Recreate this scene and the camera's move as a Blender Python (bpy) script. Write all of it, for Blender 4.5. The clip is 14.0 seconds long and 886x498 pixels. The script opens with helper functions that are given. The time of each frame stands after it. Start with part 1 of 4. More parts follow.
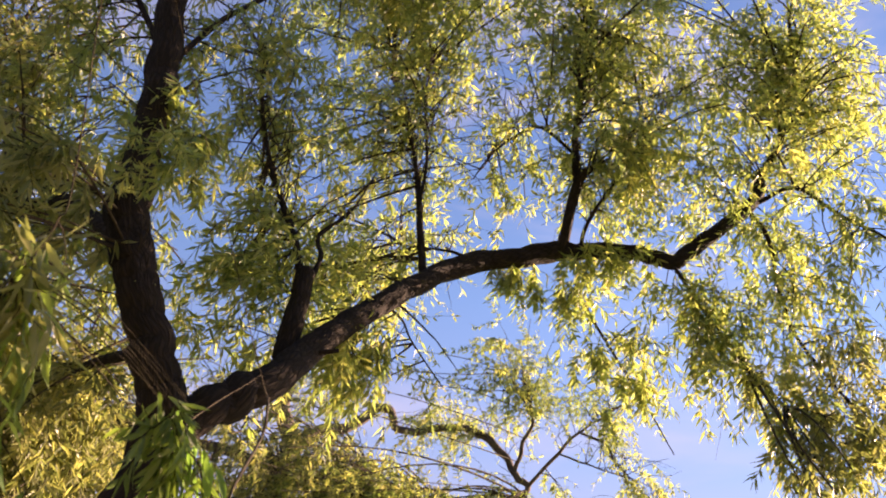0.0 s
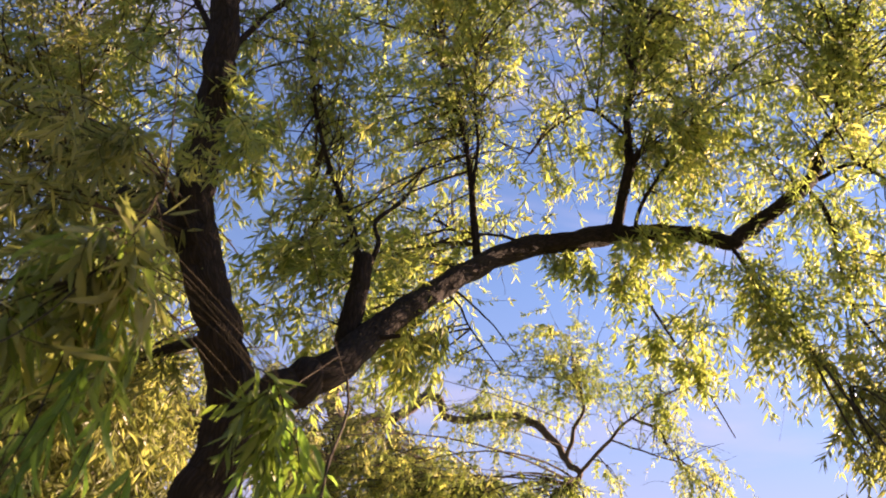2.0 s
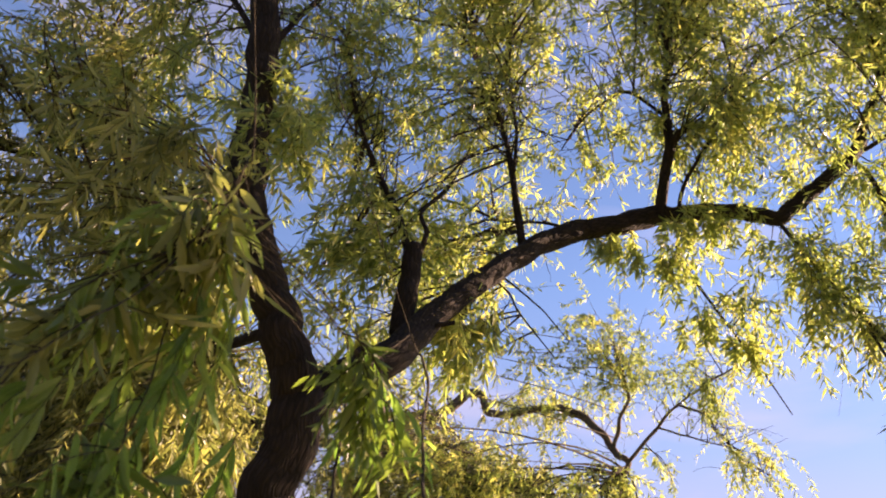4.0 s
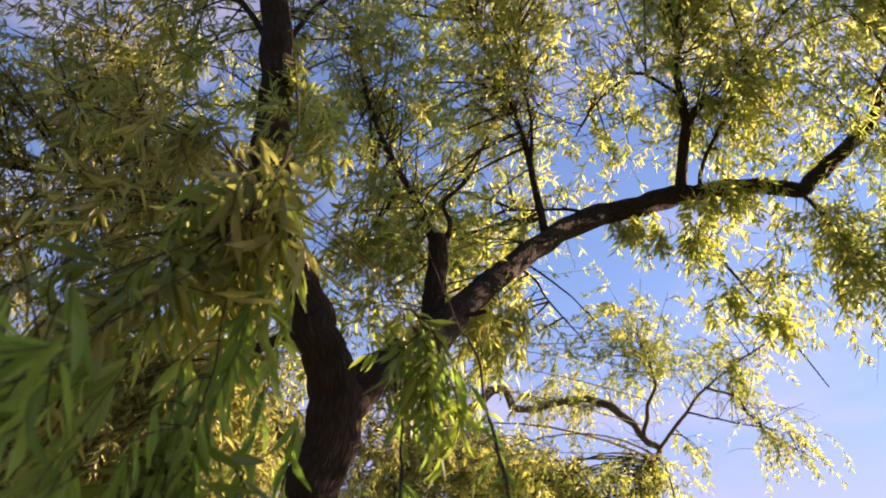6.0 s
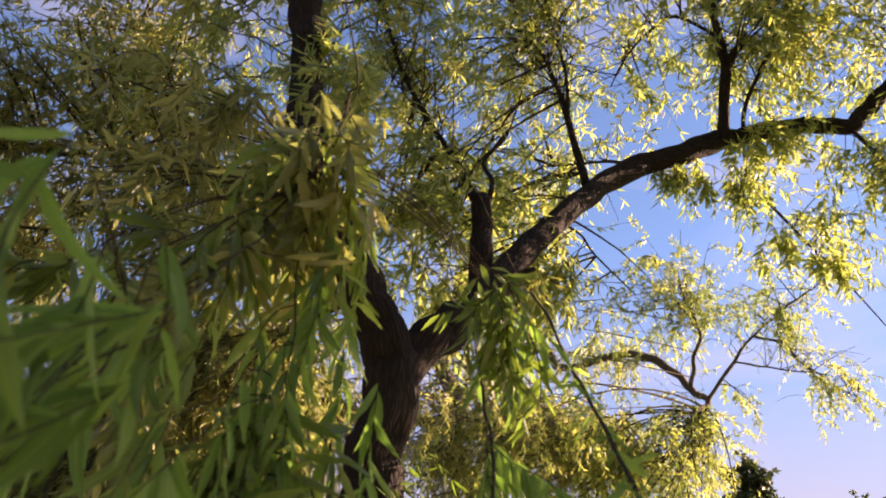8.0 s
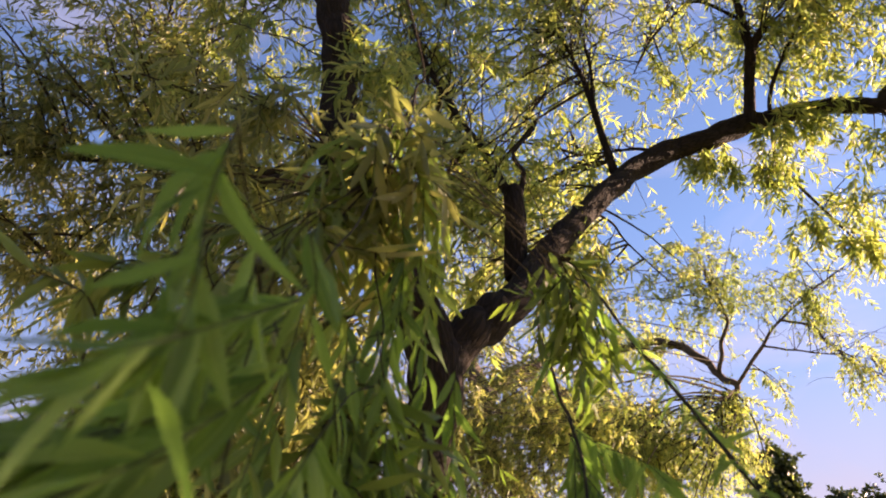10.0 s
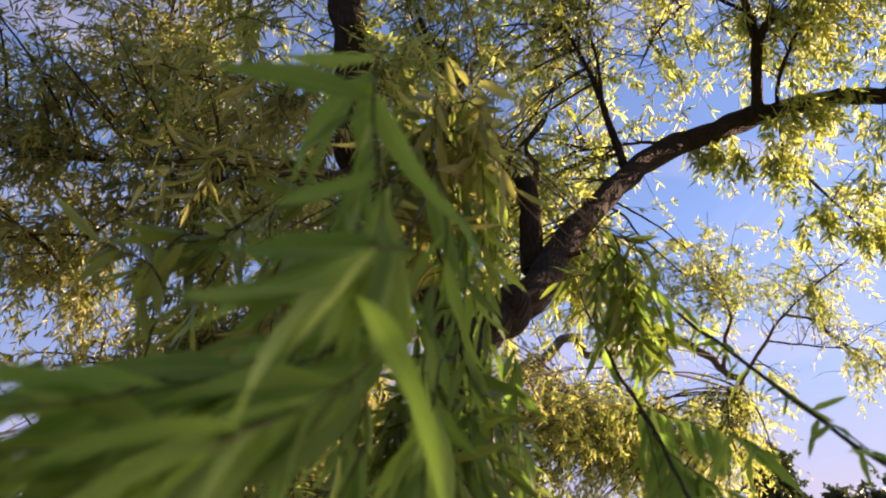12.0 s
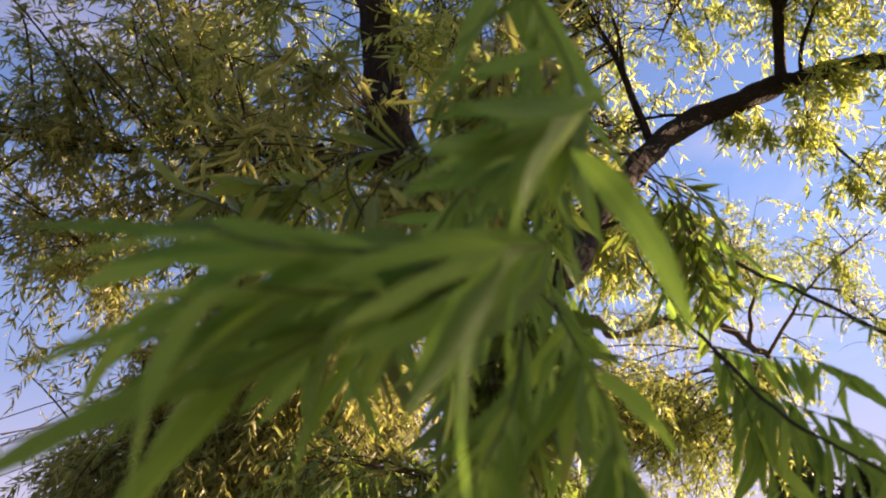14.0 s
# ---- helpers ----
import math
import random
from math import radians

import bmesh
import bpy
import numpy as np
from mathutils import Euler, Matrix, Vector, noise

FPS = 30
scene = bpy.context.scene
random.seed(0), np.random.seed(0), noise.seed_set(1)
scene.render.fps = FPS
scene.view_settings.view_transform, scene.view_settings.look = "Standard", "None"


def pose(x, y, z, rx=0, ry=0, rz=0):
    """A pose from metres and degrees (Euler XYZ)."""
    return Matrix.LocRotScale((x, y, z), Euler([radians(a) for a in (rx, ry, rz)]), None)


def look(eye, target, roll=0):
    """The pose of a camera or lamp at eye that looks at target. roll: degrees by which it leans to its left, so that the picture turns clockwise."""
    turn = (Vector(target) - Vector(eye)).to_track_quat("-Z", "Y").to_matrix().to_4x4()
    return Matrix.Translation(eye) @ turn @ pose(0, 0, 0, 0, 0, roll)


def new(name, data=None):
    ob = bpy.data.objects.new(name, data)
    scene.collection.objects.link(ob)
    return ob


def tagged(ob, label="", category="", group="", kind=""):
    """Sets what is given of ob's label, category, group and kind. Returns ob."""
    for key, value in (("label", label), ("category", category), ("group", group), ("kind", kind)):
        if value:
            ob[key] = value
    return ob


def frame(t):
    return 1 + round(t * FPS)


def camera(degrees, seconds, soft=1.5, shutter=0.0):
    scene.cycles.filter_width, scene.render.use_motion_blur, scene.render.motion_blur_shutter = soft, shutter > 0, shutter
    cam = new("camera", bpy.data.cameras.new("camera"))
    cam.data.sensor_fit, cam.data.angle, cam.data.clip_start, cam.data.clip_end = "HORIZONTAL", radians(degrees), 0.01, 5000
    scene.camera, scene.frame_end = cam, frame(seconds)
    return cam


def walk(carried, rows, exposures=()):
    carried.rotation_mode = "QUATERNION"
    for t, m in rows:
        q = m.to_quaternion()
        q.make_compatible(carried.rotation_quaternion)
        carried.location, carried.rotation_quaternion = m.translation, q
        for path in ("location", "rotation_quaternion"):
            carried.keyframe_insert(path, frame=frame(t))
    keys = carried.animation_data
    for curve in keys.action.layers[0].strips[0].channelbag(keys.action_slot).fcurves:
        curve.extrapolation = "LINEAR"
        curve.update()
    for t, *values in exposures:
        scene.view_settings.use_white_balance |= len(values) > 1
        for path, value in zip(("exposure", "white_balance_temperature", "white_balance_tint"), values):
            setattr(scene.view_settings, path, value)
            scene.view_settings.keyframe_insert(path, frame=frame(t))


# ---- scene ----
cam = camera(55.2, 14.0, soft=1.95)
cam.data.dof.use_dof, cam.data.dof.focus_distance, cam.data.dof.aperture_fstop = True, 6.0, 6.5
PATH = [
    (0, (-0.173, 0.237, 1.846), (-0.1188, 2.0022, 2.7853), 9.12),
    (0.5, (-0.180, 0.252, 1.831), (-0.1482, 2.0226, 2.7599), 9.66),
    (1, (-0.205, 0.260, 1.819), (-0.1929, 2.0359, 2.7391), 9.59),
    (1.5, (-0.245, 0.270, 1.810), (-0.2506, 2.0482, 2.7249), 9.33),
    (2, (-0.293, 0.283, 1.798), (-0.3196, 2.0639, 2.7073), 9.15),
    (2.5, (-0.338, 0.294, 1.781), (-0.3844, 2.0770, 2.6849), 8.73),
    (3, (-0.370, 0.310, 1.760), (-0.4344, 2.0940, 2.6611), 8.29),
    (5.5, (-0.495, 0.395, 1.641), (-0.5961, 2.1658, 2.5657), 5.15),
    (6, (-0.521, 0.420, 1.642), (-0.6260, 2.1952, 2.5583), 4.05),
    (6.5, (-0.551, 0.448, 1.648), (-0.6590, 2.2342, 2.5411), 2.80),
    (7, (-0.579, 0.477, 1.657), (-0.7031, 2.2710, 2.5322), 1.99),
    (7.5, (-0.603, 0.501, 1.656), (-0.7456, 2.3012, 2.5155), 1.63),
    (8, (-0.622, 0.511, 1.656), (-0.7907, 2.3185, 2.4960), 1.61),
    (10.5, (-0.768, 0.484, 1.629), (-0.9659, 2.2937, 2.4578), -0.10),
    (11, (-0.802, 0.492, 1.621), (-0.9833, 2.2990, 2.4583), -0.59),
    (11.5, (-0.839, 0.505, 1.614), (-1.0209, 2.3162, 2.4434), -0.21),
    (12, (-0.867, 0.529, 1.604), (-1.0489, 2.3367, 2.4404), -0.84),
    (12.5, (-0.898, 0.529, 1.586), (-1.0788, 2.3369, 2.4225), -1.44),
    (13, (-0.926, 0.528, 1.571), (-1.1224, 2.3412, 2.3920), -1.96),
    (13.5, (-0.955, 0.530, 1.557), (-1.1569, 2.3482, 2.3657), -1.93),
    (14, (-0.977, 0.537, 1.537), (-1.1889, 2.3500, 2.3533), -2.36),
]
walk(cam, [(t, look(eye, target, roll)) for t, eye, target, roll in PATH], exposures=[(0, 2.15, 8050, 36), (14, 2.15, 8050, 36)])

# ---- light ----
SUN_EL, SUN_AZ = 15.0, 67.0  # degrees above the horizon, degrees to the right of +y
world = bpy.data.worlds.new("sky")
scene.world = world
world.use_nodes = True
wn = world.node_tree
sky = wn.nodes.new("ShaderNodeTexSky")
sky.sky_type = "NISHITA"
sky.sun_disc = False
sky.sun_elevation, sky.sun_rotation = radians(SUN_EL), radians(SUN_AZ)
sky.air_density, sky.dust_density, sky.ozone_density = 1.0, 0.1, 5.0
wc = wn.nodes.new("ShaderNodeTexCoord")
stretch = wn.nodes.new("ShaderNodeMapping")
stretch.inputs["Scale"].default_value = (1.0, 1.0, 2.6)
wn.links.new(wc.outputs["Generated"], stretch.inputs[0])
wisps = wn.nodes.new("ShaderNodeTexNoise")
wisps.inputs["Scale"].default_value, wisps.inputs["Detail"].default_value, wisps.inputs["Distortion"].default_value = 2.3, 7.0, 0.6
wn.links.new(stretch.outputs[0], wisps.inputs["Vector"])
veil = wn.nodes.new("ShaderNodeMapRange")
veil.inputs["From Min"].default_value, veil.inputs["From Max"].default_value = 0.52, 0.78
veil.inputs["To Min"].default_value, veil.inputs["To Max"].default_value = 0.0, 0.55
wn.links.new(wisps.outputs["Fac"], veil.inputs["Value"])
cloud = wn.nodes.new("ShaderNodeMix")
cloud.data_type = "RGBA"
wn.links.new(veil.outputs[0], cloud.inputs["Factor"])
wn.links.new(sky.outputs[0], cloud.inputs["A"])
cloud.inputs["B"].default_value = (3.7, 3.7, 4.4, 1)
height = wn.nodes.new("ShaderNodeSeparateXYZ")
wn.links.new(wc.outputs["Generated"], height.inputs[0])
low = wn.nodes.new("ShaderNodeMapRange")
low.inputs["From Min"].default_value, low.inputs["From Max"].default_value = 0.08, 0.42
low.inputs["To Min"].default_value, low.inputs["To Max"].default_value = 0.75, 0.0
wn.links.new(height.outputs["Z"], low.inputs["Value"])
haze = wn.nodes.new("ShaderNodeMix")
haze.data_type = "RGBA"
wn.links.new(low.outputs[0], haze.inputs["Factor"])
wn.links.new(cloud.outputs["Result"], haze.inputs["A"])
haze.inputs["B"].default_value = (1.1, 1.22, 2.15, 1)
band = wn.nodes.new("ShaderNodeMapRange")
band.inputs["From Min"].default_value, band.inputs["From Max"].default_value = 0.05, 0.26
band.inputs["To Min"].default_value, band.inputs["To Max"].default_value = 0.6, 0.0
wn.links.new(height.outputs["Z"], band.inputs["Value"])
pale = wn.nodes.new("ShaderNodeMix")
pale.data_type = "RGBA"
wn.links.new(band.outputs[0], pale.inputs["Factor"])
wn.links.new(haze.outputs["Result"], pale.inputs["A"])
pale.inputs["B"].default_value = (2.6, 2.6, 3.2, 1)
wn.links.new(pale.outputs["Result"], wn.nodes["Background"].inputs[0])
wn.nodes["Background"].inputs[1].default_value = 0.068

sun_data = bpy.data.lights.new("sun", "SUN")
sun_data.energy, sun_data.angle, sun_data.color = 5.0, radians(0.5), (1.0, 0.86, 0.66)
sun = new("sun", sun_data)
sx = math.cos(radians(SUN_EL)) * math.sin(radians(SUN_AZ))
sy = math.cos(radians(SUN_EL)) * math.cos(radians(SUN_AZ))
sun.matrix_world = look((60 * sx, 60 * sy, 60 * math.sin(radians(SUN_EL))), (0, 0, 0))


# ---- materials ----
def material(name):
    m = bpy.data.materials.new(name)
    m.use_nodes = True
    t = m.node_tree
    return m, t, t.nodes["Principled BSDF"], t.nodes["Material Output"]


def ramp(t, source, stops):
    r = t.nodes.new("ShaderNodeValToRGB")
    e = r.color_ramp.elements
    e[0].position, e[0].color = stops[0][0], (*stops[0][1], 1)
    e[1].position, e[1].color = stops[1][0], (*stops[1][1], 1)
    for p, c in stops[2:]:
        k = e.new(p)
        k.color = (*c, 1)
    t.links.new(source, r.inputs[0])
    return r.outputs[0]


def noise_of(t, vector, scale, detail=4.0, rough=0.55):
    n = t.nodes.new("ShaderNodeTexNoise")
    n.inputs["Scale"].default_value, n.inputs["Detail"].default_value, n.inputs["Roughness"].default_value = scale, detail, rough
    t.links.new(vector, n.inputs["Vector"])
    return n.outputs["Fac"]


def mathop(t, kind, a, b):
    n = t.nodes.new("ShaderNodeMath")
    n.operation = kind
    for k, v in enumerate((a, b)):
        if isinstance(v, (int, float)):
            n.inputs[k].default_value = v
        else:
            t.links.new(v, n.inputs[k])
    return n.outputs[0]


def bark(name, dark, light, relief):
    """Furrowed bark: ridges run along the limb (the UV's v is metres along it)."""
    m, t, p, _ = material(name)
    uv = t.nodes.new("ShaderNodeUVMap")
    uv.uv_map = "bark"
    stretch = t.nodes.new("ShaderNodeMapping")
    stretch.inputs["Scale"].default_value = (1.0, 0.22, 1.0)
    t.links.new(uv.outputs[0], stretch.inputs[0])
    v = t.nodes.new("ShaderNodeTexVoronoi")
    v.feature, v.inputs["Scale"].default_value = "DISTANCE_TO_EDGE", 55.0
    t.links.new(stretch.outputs[0], v.inputs["Vector"])
    fine = noise_of(t, stretch.outputs[0], 160.0, 6.0, 0.7)
    broad = noise_of(t, uv.outputs[0], 7.0, 3.0)
    ridge = mathop(t, "MULTIPLY", mathop(t, "MINIMUM", v.outputs["Distance"], 0.25), 3.2)
    height = mathop(t, "ADD", ridge, mathop(t, "MULTIPLY", fine, 0.8))
    tone = mathop(t, "ADD", mathop(t, "MULTIPLY", height, 0.4), mathop(t, "MULTIPLY", broad, 0.5))
    t.links.new(ramp(t, tone, [(0.25, dark), (0.85, light), (0.55, [(a + b) / 2 for a, b in zip(dark, light)])]), p.inputs["Base Color"])
    p.inputs["Roughness"].default_value = 0.9
    p.inputs["Specular IOR Level"].default_value = 0.2
    b = t.nodes.new("ShaderNodeBump")
    b.inputs["Strength"].default_value, b.inputs["Distance"].default_value = 0.9, relief
    t.links.new(height, b.inputs["Height"])
    t.links.new(b.outputs[0], p.inputs["Normal"])
    return m


def leafage(name, stops, glow, share, patch):
    """Thin leaves that let light through; each leaf has a tone of its own, and whole sprays turn yellow together."""
    m, t, p, out = material(name)
    g = t.nodes.new("ShaderNodeNewGeometry")
    c = t.nodes.new("ShaderNodeTexCoord")
    sprays = noise_of(t, c.outputs["Object"], patch, 2.0)
    fine = noise_of(t, c.outputs["Object"], 120.0, 2.0)
    own = mathop(t, "MULTIPLY", g.outputs["Random Per Island"], 0.65)
    tone = mathop(t, "ADD", own, mathop(t, "ADD", mathop(t, "MULTIPLY", sprays, 0.8), mathop(t, "MULTIPLY", fine, 0.12)))
    col = ramp(t, mathop(t, "SUBTRACT", tone, 0.27), stops)
    t.links.new(col, p.inputs["Base Color"])
    p.inputs["Roughness"].default_value = 0.4
    p.inputs["Specular IOR Level"].default_value = 0.5
    tr = t.nodes.new("ShaderNodeBsdfTranslucent")
    mul = t.nodes.new("ShaderNodeMix")
    mul.data_type, mul.blend_type = "RGBA", "MULTIPLY"
    mul.inputs["Factor"].default_value = 1.0
    t.links.new(col, mul.inputs["A"])
    mul.inputs["B"].default_value = (*glow, 1)
    t.links.new(mul.outputs["Result"], tr.inputs["Color"])
    mix = t.nodes.new("ShaderNodeMixShader")
    mix.inputs[0].default_value = share
    t.links.new(p.outputs[0], mix.inputs[1])
    t.links.new(tr.outputs[0], mix.inputs[2])
    t.links.new(mix.outputs[0], out.inputs[0])
    return m


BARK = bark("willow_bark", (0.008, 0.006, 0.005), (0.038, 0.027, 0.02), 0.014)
GREY_BARK = bark("grey_bark", (0.045, 0.036, 0.03), (0.2, 0.16, 0.13), 0.012)
TWIG = bark("twig_bark", (0.016, 0.012, 0.008), (0.05, 0.038, 0.022), 0.002)
LEAF = leafage("willow_leaf", [(0.1, (0.105, 0.155, 0.06)), (0.92, (0.44, 0.4, 0.16)), (0.42, (0.185, 0.23, 0.084)), (0.7, (0.28, 0.305, 0.118))], (1.82, 1.88, 1.1), 0.6, 1.6)
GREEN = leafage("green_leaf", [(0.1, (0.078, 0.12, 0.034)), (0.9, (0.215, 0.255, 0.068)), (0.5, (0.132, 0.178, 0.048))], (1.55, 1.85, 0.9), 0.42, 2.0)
# darker, olive LEAF: puts the crown's shade into the left and low sprays
OLIVE_SHADE = leafage("olive_shade_leaf", [(0.1, (0.09, 0.112, 0.044)), (0.9, (0.32, 0.3, 0.125)), (0.5, (0.168, 0.182, 0.07))], (2.0, 2.05, 1.3), 0.5, 1.6)
DARK = leafage("dark_leaf", [(0.1, (0.025, 0.04, 0.015)), (0.9, (0.07, 0.09, 0.025)), (0.5, (0.04, 0.06, 0.02))], (1.3, 1.4, 0.8), 0.25, 0.3)


def near_leaf_material(name, stops, rib_colour):
    """A leaf seen close up: pale midrib along its length, finer side veins, soft gloss; the UV's u runs across, v along."""
    m, t, p, out = material(name)
    info = t.nodes.new("ShaderNodeObjectInfo")
    uv = t.nodes.new("ShaderNodeUVMap")
    uv.uv_map = "leaf"
    sep = t.nodes.new("ShaderNodeSeparateXYZ")
    t.links.new(uv.outputs[0], sep.inputs[0])
    off = mathop(t, "ABSOLUTE", mathop(t, "SUBTRACT", sep.outputs["X"], 0.5), 0.0)
    rib = mathop(t, "SUBTRACT", 1.0, mathop(t, "MINIMUM", mathop(t, "MULTIPLY", off, 22.0), 1.0))
    slant = mathop(t, "SUBTRACT", mathop(t, "MULTIPLY", sep.outputs["Y"], 26.0), mathop(t, "MULTIPLY", off, 14.0))
    vein = mathop(t, "POWER", mathop(t, "ABSOLUTE", mathop(t, "SUBTRACT", mathop(t, "FRACT", slant, 0.0), 0.5), 0.0), 3.0)
    c = t.nodes.new("ShaderNodeTexCoord")
    mott = noise_of(t, c.outputs["Object"], 60.0, 4.0)
    tone = mathop(t, "ADD", mathop(t, "MULTIPLY", info.outputs["Random"], 0.8), mathop(t, "MULTIPLY", mott, 0.3))
    base = ramp(t, tone, stops)
    mix = t.nodes.new("ShaderNodeMix")
    mix.data_type = "RGBA"
    t.links.new(mathop(t, "ADD", mathop(t, "MULTIPLY", rib, 0.55), mathop(t, "MULTIPLY", vein, 0.9)), mix.inputs["Factor"])
    t.links.new(base, mix.inputs["A"])
    mix.inputs["B"].default_value = (*rib_colour, 1)
    t.links.new(mix.outputs["Result"], p.inputs["Base Color"])
    p.inputs["Roughness"].default_value = 0.62
    p.inputs["Specular IOR Level"].default_value = 0.22
    b = t.nodes.new("ShaderNodeBump")
    b.inputs["Strength"].default_value, b.inputs["Distance"].default_value = 0.35, 0.0008
    t.links.new(mathop(t, "ADD", mathop(t, "MULTIPLY", rib, 1.5), mathop(t, "ADD", vein, mott)), b.inputs["Height"])
    t.links.new(b.outputs[0], p.inputs["Normal"])
    tr = t.nodes.new("ShaderNodeBsdfTranslucent")
    glow = t.nodes.new("ShaderNodeMix")
    glow.data_type, glow.blend_type = "RGBA", "MULTIPLY"
    glow.inputs["Factor"].default_value = 1.0
    t.links.new(mix.outputs["Result"], glow.inputs["A"])
    glow.inputs["B"].default_value = (1.8, 2.1, 0.9, 1)
    t.links.new(glow.outputs["Result"], tr.inputs["Color"])
    both = t.nodes.new("ShaderNodeMixShader")
    both.inputs[0].default_value = 0.5
    t.links.new(p.outputs[0], both.inputs[1])
    t.links.new(tr.outputs[0], both.inputs[2])
    t.links.new(both.outputs[0], out.inputs[0])
    return m


NEAR_LEAF = near_leaf_material("near_leaf", [(0.15, (0.078, 0.138, 0.048)), (0.95, (0.215, 0.3, 0.105)), (0.6, (0.125, 0.205, 0.068))], (0.31, 0.39, 0.17))
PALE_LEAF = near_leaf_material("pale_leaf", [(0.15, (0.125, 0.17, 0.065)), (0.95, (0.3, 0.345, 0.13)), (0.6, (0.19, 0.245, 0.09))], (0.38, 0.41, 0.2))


def grass_material():
    m, t, p, _ = material("grass")
    c = t.nodes.new("ShaderNodeTexCoord")
    a = noise_of(t, c.outputs["Object"], 0.4, 6.0)
    b = noise_of(t, c.outputs["Object"], 30.0, 4.0)
    tone = mathop(t, "ADD", mathop(t, "MULTIPLY", a, 0.6), mathop(t, "MULTIPLY", b, 0.4))
    t.links.new(ramp(t, tone, [(0.3, (0.13, 0.14, 0.055)), (0.7, (0.29, 0.28, 0.135))]), p.inputs["Base Color"])
    p.inputs["Roughness"].default_value = 0.95
    return m


GRASS = grass_material()

# ---- ground ----
bm = bmesh.new()
bmesh.ops.create_circle(bm, cap_ends=True, segments=96, radius=3000)
gm = bpy.data.meshes.new("ground")
bm.to_mesh(gm)
bm.free()
gm.materials.append(GRASS)
tagged(new("ground", gm), "dry straw-coloured lawn under the trees", "ground", kind="structure")


# ---- building ----
rng = np.random.default_rng(7)


def unit(v):
    return v / np.maximum(np.linalg.norm(v, axis=-1, keepdims=True), 1e-9)


def mesh_of(name, verts, faces, mat, uv=None, uv_name="uv", smooth=False):
    """A mesh from arrays: verts (n, 3), faces (m, 3 or 4); uv gives one pair per corner."""
    me = bpy.data.meshes.new(name)
    verts, faces = np.asarray(verts, np.float32), np.asarray(faces, np.int32)
    k = faces.shape[1]
    me.vertices.add(len(verts))
    me.vertices.foreach_set("co", verts.ravel())
    me.loops.add(faces.size)
    me.loops.foreach_set("vertex_index", faces.ravel())
    me.polygons.add(len(faces))
    me.polygons.foreach_set("loop_start", np.arange(0, faces.size, k, dtype=np.int32))
    if uv is not None:
        layer = me.uv_layers.new(name=uv_name)
        layer.data.foreach_set("uv", np.asarray(uv, np.float32).ravel())
    me.materials.append(mat)
    me.update(calc_edges=True)
    if smooth:
        me.polygons.foreach_set("use_smooth", np.ones(len(faces), bool))
    return me


def part(name, me, parent, label="", kind=""):
    ob = new(name, me)
    ob.parent = parent
    return tagged(ob, label, kind=kind)


def spline(points, per=8):
    """A smooth line through the points (Catmull-Rom, on any number of columns)."""
    p = np.asarray(points, float)
    p = np.vstack([2 * p[0] - p[1], p, 2 * p[-1] - p[-2]])
    out = []
    for i in range(1, len(p) - 2):
        for s in np.arange(per) / per:
            a, b, c, d = p[i - 1 : i + 3]
            out.append(0.5 * (2 * b + (c - a) * s + (2 * a - 5 * b + 4 * c - d) * s**2 + (3 * b - a - 3 * c + d) * s**3))
    out.append(p[-2])
    return np.array(out)


def tube(line, radii, sides, rough=0.0, seed=0.0):
    """Rings along a line: verts, quads and UVs in metres (round, along). rough: lumps and furrows, as a share of the radius."""
    n = len(line)
    tan = unit(np.gradient(line, axis=0))
    side = unit(np.cross(tan[0], (0.3, 0.5, 0.81)))
    verts, along = [], 0.0
    runs = np.r_[0, np.cumsum(np.linalg.norm(np.diff(line, axis=0), axis=1))]
    ang = np.linspace(0, 2 * np.pi, sides, endpoint=False)
    for k in range(n):
        side = unit(side - tan[k] * (side @ tan[k]))
        up = np.cross(tan[k], side)
        r = np.full(sides, radii[k])
        if rough:
            for j, a in enumerate(ang):
                q = Vector((math.cos(a) * 2.2 + seed, math.sin(a) * 2.2, runs[k] * 2.5))
                f = Vector((math.cos(a) * 5 + seed, math.sin(a) * 5, runs[k] * 4 + 9))
                r[j] *= 1 + rough * (noise.noise(q) * 0.9 + noise.noise(f) * 0.6)
        verts.append(line[k] + r[:, None] * (np.cos(ang)[:, None] * side + np.sin(ang)[:, None] * up))
    verts = np.concatenate(verts)
    k, j = np.meshgrid(np.arange(n - 1), np.arange(sides), indexing="ij")
    a, b = k * sides + j, k * sides + (j + 1) % sides
    faces = np.stack([a, b, b + sides, a + sides], -1).reshape(-1, 4)
    girth = 2 * np.pi * np.mean(radii)
    u0, u1 = j / sides * girth, (j + 1) / sides * girth
    v0, v1 = runs[k], runs[k + 1]
    uv = np.stack([np.stack([u0, v0], -1), np.stack([u1, v0], -1), np.stack([u1, v1], -1), np.stack([u0, v1], -1)], 2).reshape(-1, 2)
    return verts, faces, uv


SKELETON = {}  # tree -> sampled points of its wood, to which sprays attach


